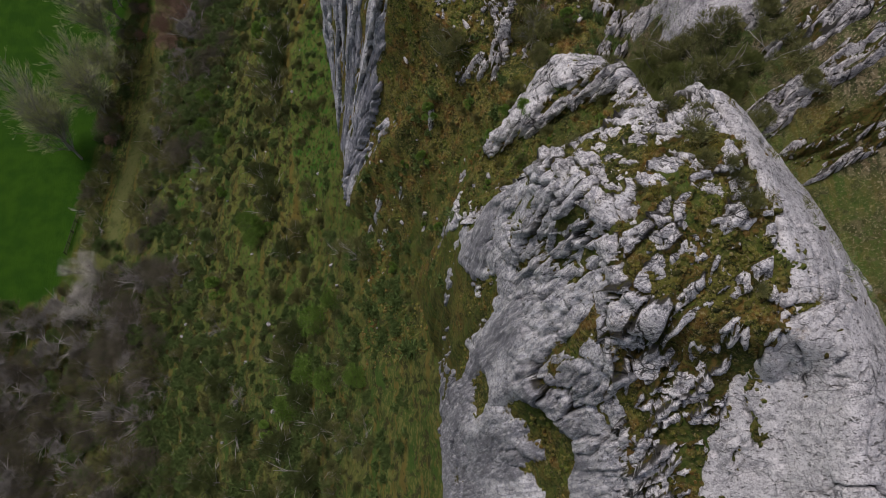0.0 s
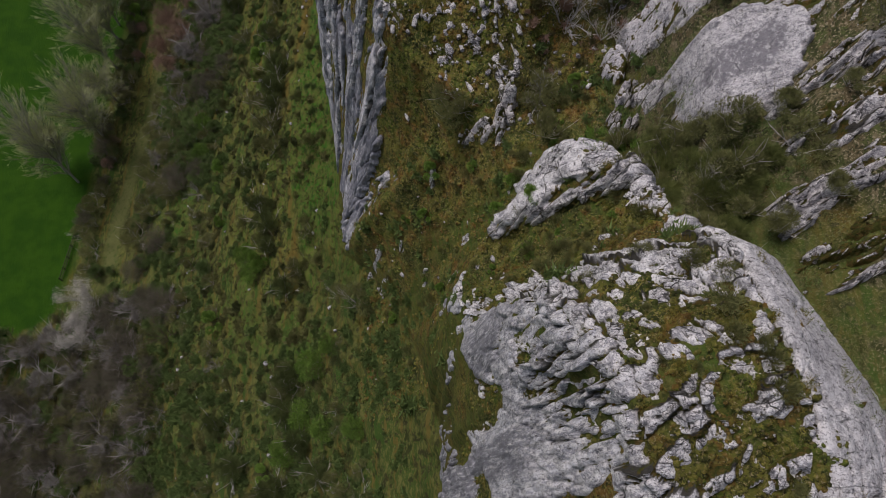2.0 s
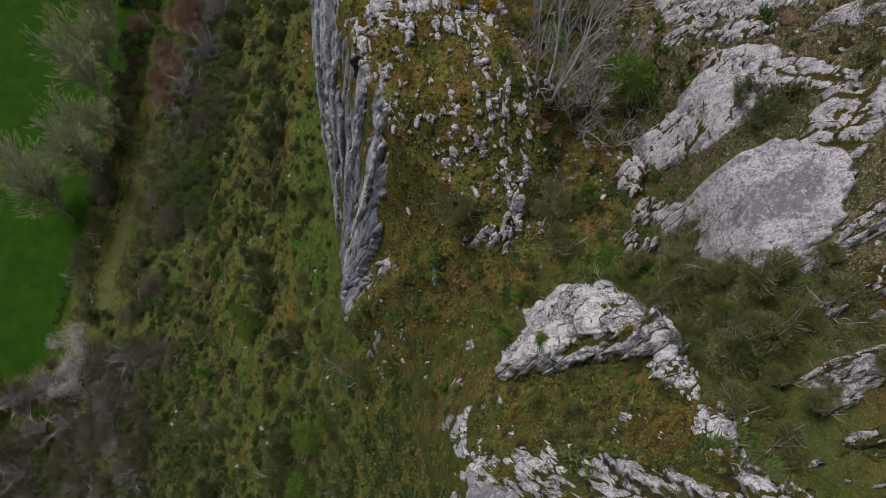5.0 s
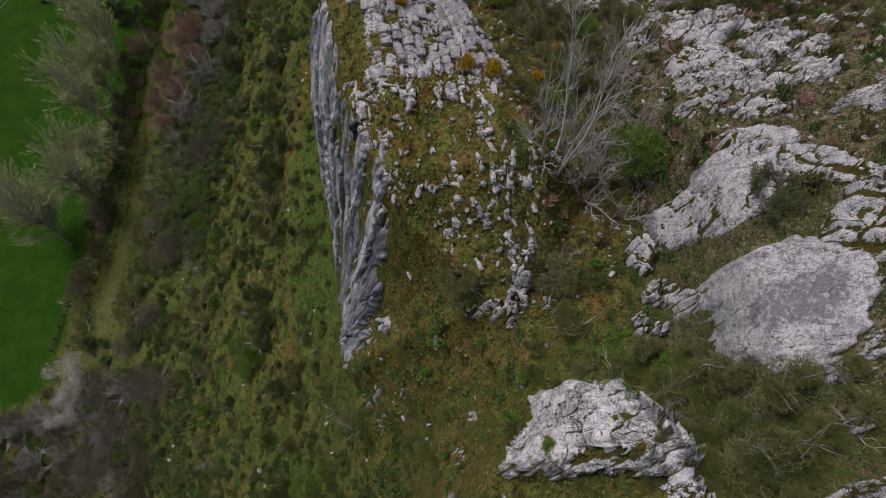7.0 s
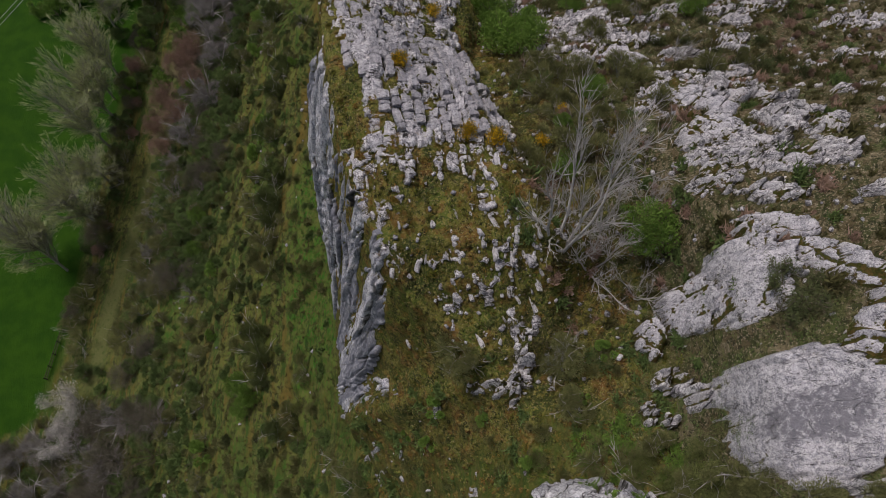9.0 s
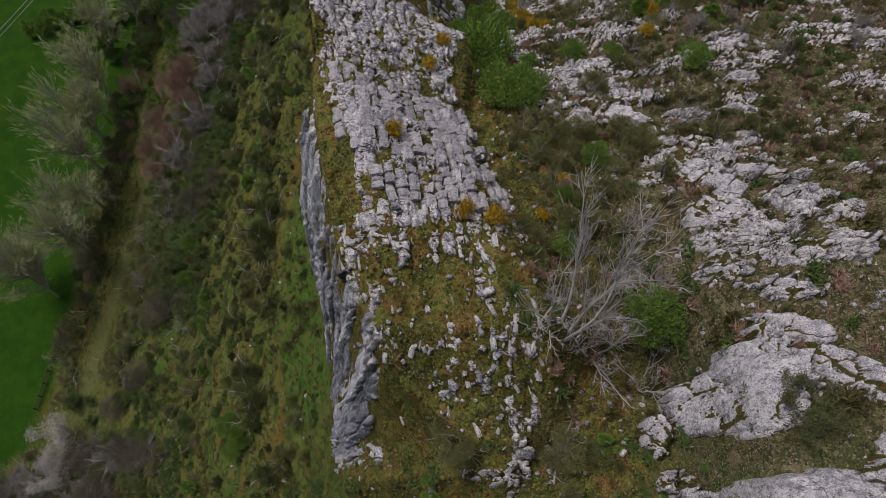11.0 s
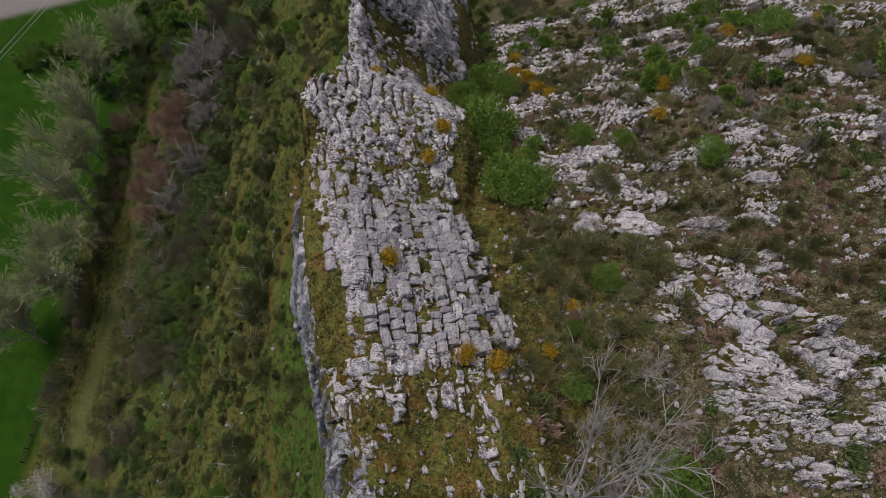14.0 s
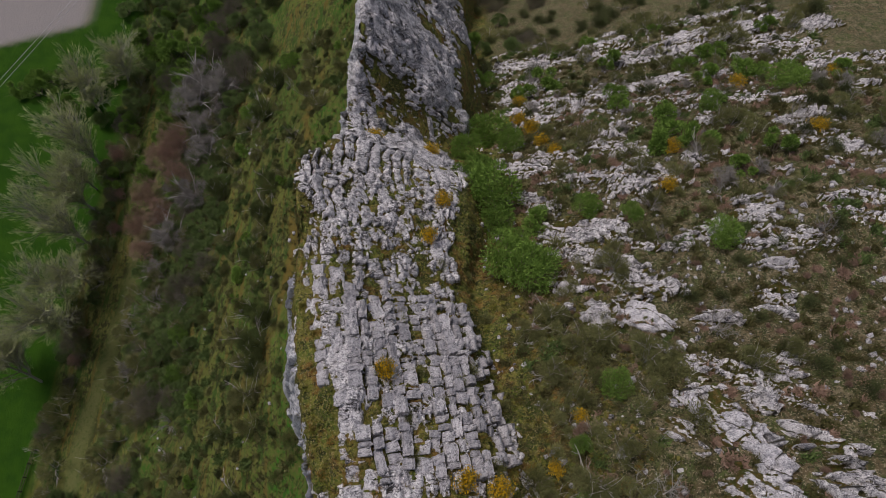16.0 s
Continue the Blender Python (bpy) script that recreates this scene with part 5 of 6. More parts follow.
sow(SOFT_GREY, 12, -72, -60.5, -4, 34, 0.8, 1.2, 3.0, group="wood at the valley edge", seed=163)
sow(BROWN_TREES, 12, -74, -60.5, -4, 33, 0.7, 1.1, 2.8, group="wood at the valley edge", seed=164)
plant(GREY_TREES, -52.0, 29.5, 1.5)
plant(GREY_TREES, -50.4, 36.8, 1.2)
plant(GREY_TREES, -55.4, 36.0, 1.0)
sow(BROWN_TREES, 30, -62, -39, -2, 36, 0.75, 1.15, 2.6, group="wood at the valley edge", seed=3)
sow(SOFT_DARK, 44, -61, -40, -4, 36, 0.6, 1.0, 1.8, group="wood at the valley edge", seed=91)
sow(SOFT_BROWN, 18, -61, -42, -4, 36, 0.8, 1.2, 2.2, group="wood at the valley edge", seed=92)
# dark bushes added to deepen the slope that the knoll shades
sow(SOFT_DARK, 30, -38, -12, -4, 30, 0.3, 0.6, 2.0, 0.1, group="hillside bushes", seed=93)
sow(SOFT_OLIVE, 24, -60, -36, -2, 40, 0.5, 0.9, 2.0, group="wood at the valley edge", seed=79)
sow(SOFT_BROWN, 24, -60, -40, -2, 36, 0.7, 1.1, 2.2, group="wood at the valley edge", seed=61)
sow(SOFT_GREY, 16, -62, -40, -2, 38, 0.7, 1.1, 3.5, group="wood at the valley edge", seed=62)
sow(SOFT_DARK, 44, -60, -30, -2, 44, 0.5, 1.0, 1.8, group="wood at the valley edge", seed=63)
sow(GREY_SMALL, 14, -62, -40, -2, 38, 0.8, 1.2, 4.0, group="wood at the valley edge", seed=4)
sow(SCRUB, 10, -63, -57.5, 43, 120, 0.7, 1.1, 1.3, group="hedge scrub", seed=5)
sow(SCRUB, 30, -50.5, -40, 38, 122, 0.6, 1.0, 1.5, group="hillside scrub", seed=6)
sow(SOFT_DARK, 120, -49.5, -37, 40, 122, 0.6, 1.1, 1.9, 0.07, group="hillside wood", seed=64)
sow(SOFT_BROWN, 20, -49.5, -37, 42, 120, 0.6, 1.0, 1.4, 0.13, group="hillside wood", seed=65)
sow(SOFT_GREY, 10, -49.5, -38, 42, 120, 0.5, 0.9, 3.0, group="hillside wood", seed=66)
sow(SOFT_OLIVE, 36, -50, -34, 40, 120, 0.5, 0.9, 2.6, 0.07, group="hillside wood", seed=67)
sow(SOFT_RUST, 7, -62, -58.5, 60, 110, 0.6, 0.9, 3.0, group="hillside wood", seed=68)
sow(SOFT_DARK, 24, -62.5, -58.8, 56, 120, 0.5, 0.85, 1.7, group="hedge trees", seed=69)
sow(SOFT_BROWN, 12, -62.5, -58.8, 50, 115, 0.5, 0.8, 2.0, group="hedge trees", seed=70)
sow(SOFT_DARK, 60, -66, -34, 108, 150, 0.8, 1.4, 2.8, group="far wood", seed=71)
sow(SOFT_BROWN, 8, -62, -36, 108, 150, 0.8, 1.3, 3.2, group="far wood", seed=72)
sow(SOFT_DARK, 26, -30, 46, 112, 150, 0.6, 1.2, 3.0, group="far wood", seed=73)
sow(BROWN_TREES, 14, -49.5, -41, 44, 118, 0.5, 0.8, 3.2, group="hillside trees", seed=7)
sow(GREY_SMALL, 9, -49.5, -38, 42, 118, 0.6, 0.9, 3.2, group="hillside trees", seed=8)
sow(FRESH, 26, -60, -44, 88, 135, 0.9, 1.6, 2.2, group="hillside bushes", seed=9)
sow(SCRUB, 40, -62, -30, 112, 150, 1.5, 2.6, 2.0, group="hillside scrub", seed=12)
for x, y, s in ((-50.6, 92, 1.7), (-49.4, 97, 1.8), (-48.6, 88, 1.6), (-47.2, 102, 1.7), (-51.2, 86.0, 1.4), (-50.0, 80.5, 1.2), (-45.8, 94.5, 1.4)):
    plant(SOFT_RUST, x, y, s, group="hillside trees")
for x, y, s in ((-46.0, 108, 1.5), (-43.0, 103, 1.4), (-44.4, 113, 1.5), (-41.6, 98, 1.2), (-45.0, 83.0, 1.2), (-42.4, 90.0, 1.2), (-40.4, 110, 1.3)):
    plant(SOFT_GREY, x, y, s, group="hillside trees")
sow(OLIVE, 26, -63, -58.6, 42, 118, 0.8, 1.4, 1.8, group="hedge bushes", seed=51)
sow(SOFT_OLIVE, 22, -51.5, -43, 42, 118, 0.45, 0.75, 2.2, group="hillside wood", seed=152)
sow(OLIVE, 26, -51, -41, 42, 118, 0.8, 1.5, 2.0, group="hillside bushes", seed=52)
# hillside
sow(HEATHER, 80, -41, -12, -2, 112, 0.6, 1.4, 0.9, 0.11, group="hillside scrub", seed=14)
for x, y, s in ((-23.6, 54.5, 1.9), (-22.6, 51.0, 1.6), (-24.2, 58.0, 1.6), (-25.0, 72, 1.4), (-33.6, 80, 1.5), (-30, 92, 1.3), (-17.6, 33.0, 1.2), (-21, 97, 1.6), (-28, 63, 1.0)):
    plant(SOFT_OLIVE, x, y, 0.75 * s ** 0.6, group="hillside bushes")
for x, y, s in ((-25.8, 37.4, 1.0), (-24.4, 34.6, 0.9), (-13.8, 20.4, 1.3), (-11.6, 22.2, 1.0), (-15.2, 16.0, 1.3), (-12.2, 14.0, 1.1), (-17.4, 12.2, 1.2), (-8.6, 13.6, 1.0), (-38.5, 60, 1.2), (-39.6, 66, 1.2), (-33, 102, 1.2), (-26, 108, 1.3)):
    plant(SOFT_FRESH, x, y, 0.9 * s, group="hillside bushes")
sow(OLIVE, 34, -40, -16, -2, 110, 0.5, 1.1, 2.2, 0.08, group="hillside bushes", seed=53)
sow(FRESH, 16, -40, -16, -2, 110, 0.4, 0.9, 2.2, 0.08, group="hillside bushes", seed=54)
sow(GREY_SMALL, 6, -40, -14, -2, 110, 0.35, 0.6, 3.0, group="hillside trees", seed=15)
sow(OLIVE, 24, -19, -7, -2, 28, 0.5, 1.0, 1.6, group="hillside bushes", seed=16)
sow(SCRUB, 20, -18, -6, -2, 30, 0.5, 0.9, 1.2, group="hillside scrub", seed=17)
for x, y, s in ((-23.8, 43.1, 0.9), (-22.7, 40.6, 0.8), (-22.8, 37.6, 0.8), (-19.4, 31.2, 0.9), (-16.9, 19.9, 1.1), (-17.6, 16.8, 1.0), (-23.1, 60.7, 1.2), (-23.6, 64.4, 1.1), (-23.4, 57.6, 0.9), (-26.6, 73.1, 1.0), (-25.6, 79.8, 1.1), (-24.8, 83.2, 1.0),
                (-37.3, 89.8, 1.1), (-38.4, 95.6, 1.0), (-15.4, 13.0, 1.0), (-12.6, 9.6, 0.9), (-14.8, 5.0, 1.1), (-18.6, 8.2, 1.0), (-27.9, 50.9, 0.7), (-20.6, 2.0, 1.2), (-24.9, 10.6, 1.1), (-29.4, 4.6, 1.2), (-28.4, 16.4, 1.0), (-30.2, 100.4, 1.1), (-29.0, 106.0, 1.2)):
    plant(FEATHERY, x, y, s, group="hillside trees")
# saddle between knoll and ridge
for x, y, s in ((10.6, 24.0, 0.8), (11.6, 23.2, 1.0), (12.3, 21.8, 1.0), (13.3, 20.9, 0.9), (14.6, 20.8, 0.8), (12.9, 19.6, 0.9), (11.4, 21.0, 0.9), (11.5, 25.0, 0.55), (14.0, 19.4, 0.8), (10.6, 19.4, 0.7), (13.0, 17.6, 0.8), (9.4, 24.6, 0.5)):
    plant(BROOM, x, y, s, group="saddle shrubs")
for x, y, s in ((6.3, 27.7, 1.3), (6.0, 30.2, 1.1), (12.0, 23.4, 1.4), (13.6, 22.4, 1.2), (0.9, 30.6, 1.0), (7.4, 25.0, 0.8), (10.4, 23.4, 1.0), (11.0, 21.4, 1.0), (12.2, 19.4, 1.1), (13.4, 18.6, 1.0), (15.6, 20.6, 0.8), (5.8, 30.0, 0.8), (0.3, 30.8, 0.8), (12.0, 17.0, 0.9), (8.6, 24.4, 0.7), (11.8, 25.4, 0.7)):
    plant(*((SOFT_OLIVE, x, y, 0.62 * s) if s >= 1.0 else (OLIVE, x, y, s)), group="saddle shrubs")
for x, y, s in ((12.4, 20.6, 0.5), (10.2, 22.0, 0.45), (6.2, 30.8, 0.5)):
    plant(GREY_TREES, x, y, s, group="saddle shrubs")
sow(FRESH, 14, -6, 9, 20, 31, 0.2, 0.4, 1.2, group="saddle shrubs", seed=57)
sow(FRESH, 12, -84, -66, 112, 120, 0.8, 1.3, 2.0, group="meadow edge bushes", seed=58)
sow(HEATHER, 60, -7, 9, 17, 31, 0.3, 0.75, 0.6, group="saddle shrubs", seed=18)
for x, y, s in ((7.2, 10.4, 0.3), (7.8, 9.2, 0.28), (6.4, 13.2, 0.3), (5.2, 15.2, 0.35), (7.0, 12.0, 0.25), (6.0, 15.8, 0.3), (8.2, 8.0, 0.25), (5.6, 17.0, 0.35), (7.6, 11.4, 0.22), (8.4, 5.8, 0.25)):
    plant(HEATHER, x, y, 1.6 * s, sink=-0.35, group="cushions on the knoll")
for x, y, s in ((13.2, 15.6, 0.5), (14.6, 17.4, 0.6), (12.6, 23.8, 0.6), (15.4, 22.8, 0.55), (10.0, 25.4, 0.5), (16.4, 18.2, 0.5), (13.4, 20.4, 0.7), (17.6, 22.9, 0.4)):
    plant(SOFT_OLIVE, x, y, s, group="saddle shrubs")
plant(EVERGREEN, 14.5, 31.0, 1.0)
sow(HEATHER, 16, 2.2, 8.4, 15.8, 18.8, 0.35, 0.7, 0.7, group="cushions on the knoll", seed=201)
sow(FRESH, 6, 2.4, 7.8, 16.2, 18.6, 0.12, 0.22, 0.8, group="cushions on the knoll", seed=202)
sow(HEATHER, 12, 4.6, 8.4, 8.6, 13.6, 0.2, 0.45, 0.7, group="cushions on the knoll", seed=203)
# gully behind the ridge: bare trees and bushes
for x, y, s in ((5.6, 35.6, 1.4), (7.6, 35.2, 1.15), (9.8, 33.4, 0.85), (8.4, 37.6, 0.7), (10.6, 38.6, 0.7), (7.0, 38.4, 0.8), (9.8, 42.0, 0.6)):
    plant(GREY_TREES, x, y, s, group="bare trees in the gully")
for x, y, s in ((10.2, 36.4, 1.05), (6.6, 41.4, 0.65), (8.8, 47.8, 0.6), (3.9, 57.8, 1.5), (5.3, 56.4, 1.2), (4.6, 59.6, 1.0), (2.5, 65.6, 1.6), (1.7, 68.0, 1.4), (3.4, 62.6, 0.9), (0.8, 75.4, 1.2), (3.6, 79.4, 1.5), (1.9, 71.0, 1.0), (5.6, 76.0, 0.9), (6.4, 44.4, 0.4), (9.8, 63.0, 0.7), (12.6, 61.6, 0.6), (17.6, 58.8, 0.8), (23.6, 78.0, 0.9), (31.0, 80.4, 1.2)):
    plant(SOFT_FRESH, x, y, s, group="green bushes in the gully")
for x, y, s in ((10.6, 49.2, 0.75), (12.2, 49.8, 0.5), (10.2, 56.2, 0.6), (7.1, 50.6, 0.6), (8.6, 51.0, 0.55), (6.6, 47.0, 0.5), (6.0, 52.8, 0.6), (8.4, 44.0, 0.55), (5.4, 48.6, 0.5), (9.4, 40.4, 0.5), (16.0, 48.8, 0.6), (18.4, 49.6, 0.55), (6.8, 42.6, 0.7)):
    plant(SOFT_OLIVE, x, y, s, group="gully shrubs")
sow(OLIVE, 34, 4.0, 11, 39, 58, 0.35, 0.6, 1.2, group="gully shrubs", seed=19)
sow(RUSTY_TREES, 26, 4.5, 12, 34, 58, 0.35, 0.6, 1.3, group="gully shrubs", seed=20)
for x, y, s in ((-6.8, 70.2, 1.0), (-2.2, 72.4, 1.0), (-1.0, 62.2, 0.9), (-1.8, 58.7, 0.8), (-3.4, 47.6, 0.8), (0.7, 42.4, 0.8), (2.3, 42.1, 0.8), (6.7, 82.4, 1.2), (7.6, 79.0, 1.2), (8.4, 76.0, 1.0), (15.8, 64.6, 0.9), (17.8, 70.2, 0.9), (7.6, 88.6, 1.2), (5.2, 43.2, 0.6), (6.7, 46.0, 0.6), (29.2, 71.4, 1.0), (28.2, 83.0, 1.2), (36.0, 82.0, 1.1), (9.0, 73.0, 0.9), (8.0, 80.0, 1.1)):
    plant(GORSE, x, y, 1.0 * s, sink=-0.15, group="gorse bushes")
# heath
sow(RUSTY_TREES, 46, 15, 34, 40, 66, 0.35, 0.7, 1.1, 0.12, group="heath shrubs", seed=21)
sow(RUSTY_TREES, 60, 9, 40, 44, 96, 0.4, 0.75, 1.4, 0.10, group="heath shrubs", seed=74)
sow(SOFT_GREY, 40, 5, 40, 40, 108, 0.22, 0.42, 2.0, 0.10, group="heath shrubs", seed=75)
sow(OLIVE, 16, 19, 30, 20, 44, 0.45, 0.85, 1.6, group="heath shrubs", seed=76)
sow(SCRUB, 100, 14, 44, 47, 110, 0.5, 1.1, 1.0, 0.10, group="heath scrub", seed=22)
sow(HEATHER, 130, 4, 40, 40, 108, 0.5, 1.1, 0.8, 0.10, group="heath scrub", seed=23)
sow(GREY_SMALL, 24, 8, 40, 46, 108, 0.25, 0.45, 2.0, group="heath shrubs", seed=24)
sow(FRESH, 26, 0, 40, 62, 118, 0.5, 1.1, 2.0, 0.10, group="heath shrubs", seed=25)
sow(OLIVE, 40, 8, 40, 60, 118, 0.4, 0.9, 1.6, 0.10, group="heath shrubs", seed=26)
sow(SCRUB, 60, 0, 60, 116, 165, 1.2, 2.2, 2.0, group="heath scrub", seed=77)
sow(SOFT_BROWN, 24, 0, 60, 112, 165, 0.6, 1.0, 3.0, group="far wood", seed=78)
sow(SCRUB, 40, 2, 46, 96, 130, 0.8, 1.8, 1.6, group="heath scrub", seed=55)
sow(OLIVE, 30, -2, 46, 96, 130, 0.6, 1.3, 2.0, group="heath shrubs", seed=56)
sow(HEATHER, 26, -6, 3, 42, 66, 0.3, 0.6, 0.8, group="ridge cushions", seed=27)


# ---- grass, moss and stones, too many to count ----
def strewn(name, label, V0, F0, X, Y, size, material, seed, lift=0.0, flat=1.0, kind="stuff", z=None, smooth_faces=False):
    """Copies of a small shape over the land, joined into one mesh."""
    rng = np.random.default_rng(seed)
    n = len(X)
    a = rng.uniform(0, 2 * np.pi, n)
    c, s = np.cos(a)[:, None], np.sin(a)[:, None]
    v = V0[rng.integers(0, len(V0), n)]
    sz = (size * rng.uniform(0.5, 1.5, n))[:, None]
    x, y = (v[..., 0] * c - v[..., 1] * s) * sz, (v[..., 0] * s + v[..., 1] * c) * sz
    zz = v[..., 2] * sz * flat
    base = (surf(X, Y) if z is None else z) + lift
    P = np.stack([X[:, None] + x, Y[:, None] + y, base[:, None] + zz], -1)
    F = (np.arange(n) * v.shape[1])[:, None, None] + F0[None]
    ob = new(name, faces_mesh(name, P.reshape(-1, 3), F.reshape(-1, F0.shape[1]), material, smooth_faces))
    return tagged(ob, label, name.replace("_", " "), kind=kind)


def tuft_shapes(rng, blades, variants=6, spread_=0.35, lean=0.5):
    out = []
    for _ in range(variants):
        foot_at = np.concatenate([rng.normal(0, spread_ * 0.4, (blades, 2)), np.full((blades, 1), -0.05)], 1)
        tip = foot_at + np.concatenate([rng.normal(0, lean, (blades, 2)), rng.uniform(0.5, 1.1, (blades, 1))], 1)
        side = unit(np.cross(tip - foot_at, rng.normal(0, 1, (blades, 3)))) * (0.07 if blades < 50 else 0.035 if blades < 100 else 0.10)
        out.append(np.stack([foot_at - side, foot_at + side, tip], 1).reshape(-1, 3))
    return np.array(out), np.arange(blades * 3).reshape(-1, 3)


def lump_shapes(rng, variants=8, points=9):
    """Angular stones: boxes with pushed corners, each face split in two."""
    box = np.array([(x, y, z) for x in (-1, 1) for y in (-1, 1) for z in (-1, 1)], float) * 0.5
    quads = [(0, 1, 3, 2), (4, 6, 7, 5), (0, 4, 5, 1), (2, 3, 7, 6), (0, 2, 6, 4), (1, 5, 7, 3)]
    V = []
    for _ in range(variants):
        b = box * rng.uniform(0.6, 1.2, 3) + rng.normal(0, 0.11, box.shape)
        mids = np.array([b[list(q)].mean(0) * rng.uniform(1.1, 1.45) for q in quads])
        V.append(np.concatenate([b, mids]))
    F = [(q[i], q[(i + 1) % 4], 8 + n) for n, q in enumerate(quads) for i in range(4)]
    return np.array(V), np.array(F)


rng = np.random.default_rng(5)
GRASS, GRASS_F = tuft_shapes(rng, 7)
CUSHION, CUSHION_F = tuft_shapes(rng, 14, 6, 0.9, 0.35)
STONE, STONE_F = lump_shapes(rng)


def dome_shapes(rng, variants=10, sides=6):
    """Moss cushions: low uneven domes of two rings and a top."""
    out = []
    a = np.arange(sides) * 2 * np.pi / sides
    for _ in range(variants):
        r0, r1 = rng.uniform(0.40, 0.62, sides), rng.uniform(0.22, 0.40, sides)
        low = np.stack([np.cos(a) * r0, np.sin(a) * r0, np.full(sides, -0.12)], -1)
        high = np.stack([np.cos(a + 0.4) * r1, np.sin(a + 0.4) * r1, rng.uniform(0.16, 0.34, sides)], -1)
        out.append(np.concatenate([low, high, [(rng.normal(0, 0.06), rng.normal(0, 0.06), rng.uniform(0.28, 0.46))]]))
    i = np.arange(sides)
    j = (i + 1) % sides
    F = np.concatenate([np.stack([i, j, j + sides], -1), np.stack([i, j + sides, i + sides], -1), np.stack([i + sides, j + sides, np.full(sides, 2 * sides)], -1)])
    return np.array(out), F


DOME, DOME_F = dome_shapes(rng)
SPRAY, SPRAY_F = tuft_shapes(rng, 90, 6, 1.0, 0.22)
SPRAY = SPRAY * np.array((1.0, 1.0, 0.6))


def patch(n, x0, x1, y0, y1, seed, clump=0.0, k=0):
    r = np.random.default_rng(seed)
    X, Y = r.uniform(x0, x1, n), r.uniform(y0, y1, n)
    keep = fbm(X * 0.25, Y * 0.2, k) > r.uniform(-0.8, 0.8, n) - (1 - clump)
    return X[keep], Y[keep]


strewn("grass_tufts", "olive and straw grass tufts on the steep hillside", GRASS, GRASS_F, *patch(26000, -44, -9, 0, 112, 31, 0.5, 61), 0.34, DRY_GRASS, 41)
strewn("heath_grass", "dry grass tufts among the heath", GRASS, GRASS_F, *patch(20000, 3, 38, 30, 100, 32, 0.5, 62), 0.28, DRY_GRASS, 42)
strewn("moss_cushions", "brown and olive moss cushions between the rocks", DOME, DOME_F, *patch(15000, -8, 11, 14, 66, 33, 0.4, 63), 0.27, MOSS_CARPET, 43, -0.02, 0.7)
strewn("moss_tufts", "olive tufts of moss and grass between the rocks", SPRAY, SPRAY_F, *patch(1800, -9, 11, 14, 62, 37, 0.75, 67), 0.30, MOSS_TUFT, 47, 0.0)
strewn("green_moss", "fresh green grass in the hollows", SPRAY, SPRAY_F, *patch(900, -9, 12, 14, 62, 97, 1.1, 92), 0.30, MOSS_GREEN, 97, 0.0)
strewn("rusty_moss", "rust brown bracken litter on the ridge", SPRAY, SPRAY_F, *patch(900, -8, 10, 18, 44, 38, 1.0, 68), 0.26, MOSS_RUST, 48, 0.0)
strewn("knoll_moss", "olive and brown moss cushions in the joints of the knoll", DOME, DOME_F, *patch(6500, 1, 10, 0, 20, 61, 0.4, 93), 0.17, MOSS_CARPET, 61, 0.03, 0.7)
strewn("knoll_tufts", "thin olive tufts in the joints of the knoll", SPRAY, SPRAY_F, *patch(900, 1, 10, 0, 20, 62, 0.9, 94), 0.20, MOSS_TUFT, 62, 0.04)
strewn("heath_tufts", "dry straw tufts of heath among the rocks", SPRAY, SPRAY_F, *patch(5200, 3, 36, 30, 96, 98, 0.7, 96), 0.36, HEATH_TUFT, 98, 0.0)
strewn("ridge_stones", "pale stones standing out of the moss", STONE, STONE_F, *patch(90, -5, 5, 31, 44, 39, 0.95, 69), 0.17, BLOCK_ROCK, 49, 0.08, 1.0)
strewn("saddle_stones", "grey stones on the mossy saddle slope", STONE, STONE_F, *patch(120, -8, 8, 15, 30, 40, 0.9, 70), 0.24, BLOCK_ROCK, 50, 0.0, 0.7)
BUSH, BUSH_F = tuft_shapes(rng, 260, 4, 0.9, 0.28)
BUSH = BUSH * np.array((1.0, 1.0, 0.8))
strewn("small_scrub", "small dark thorn bushes dotted over the hillside", BUSH, BUSH_F, *patch(560, -40, -19, 0, 112, 36, 1.5, 66), 0.52, DARK_LEAF, 46)
strewn("bramble_patches", "dark green bramble clumps on the lower hillside", BUSH, BUSH_F, *patch(2200, -47, -33, 0, 112, 71, 1.2, 81), 0.80, WOOD_LEAF, 81, -0.1, 0.8)
strewn("grass_brambles", "scattered dark bramble clumps in the hillside grass", BUSH, BUSH_F, *patch(1100, -33, -13, 22, 112, 73, 1.5, 83), 0.62, WOOD_LEAF, 83, -0.1, 0.8)
# added dark growth in place of the knoll's shade on this slope
strewn("low_brambles", "dark bramble clumps that stand in for shade below the knoll", BUSH, BUSH_F, *patch(1500, -40, -3, -8, 26, 171, 1.1, 181), 0.70, WOOD_LEAF, 181, -0.1, 0.8)
strewn("bracken_patches", "olive bracken and grass clumps on the hillside", BUSH, BUSH_F, *patch(1500, -42, -14, 0, 112, 72, 1.3, 82), 0.60, OLIVE_LEAF, 82, -0.1, 0.8)
strewn("saddle_growth", "low green growth in the mossy saddle", BUSH, BUSH_F, *patch(500, -9, 12, 14, 31, 73, 1.2, 83), 0.45, WOOD_LEAF, 83, -0.1, 0.7)
strewn("dry_heath", "low dry brown heath among the rocks", BUSH, BUSH_F, *patch(2600, 3, 40, 30, 108, 74, 1.0, 84), 0.42, DRY_GRASS, 84, -0.08, 0.8)
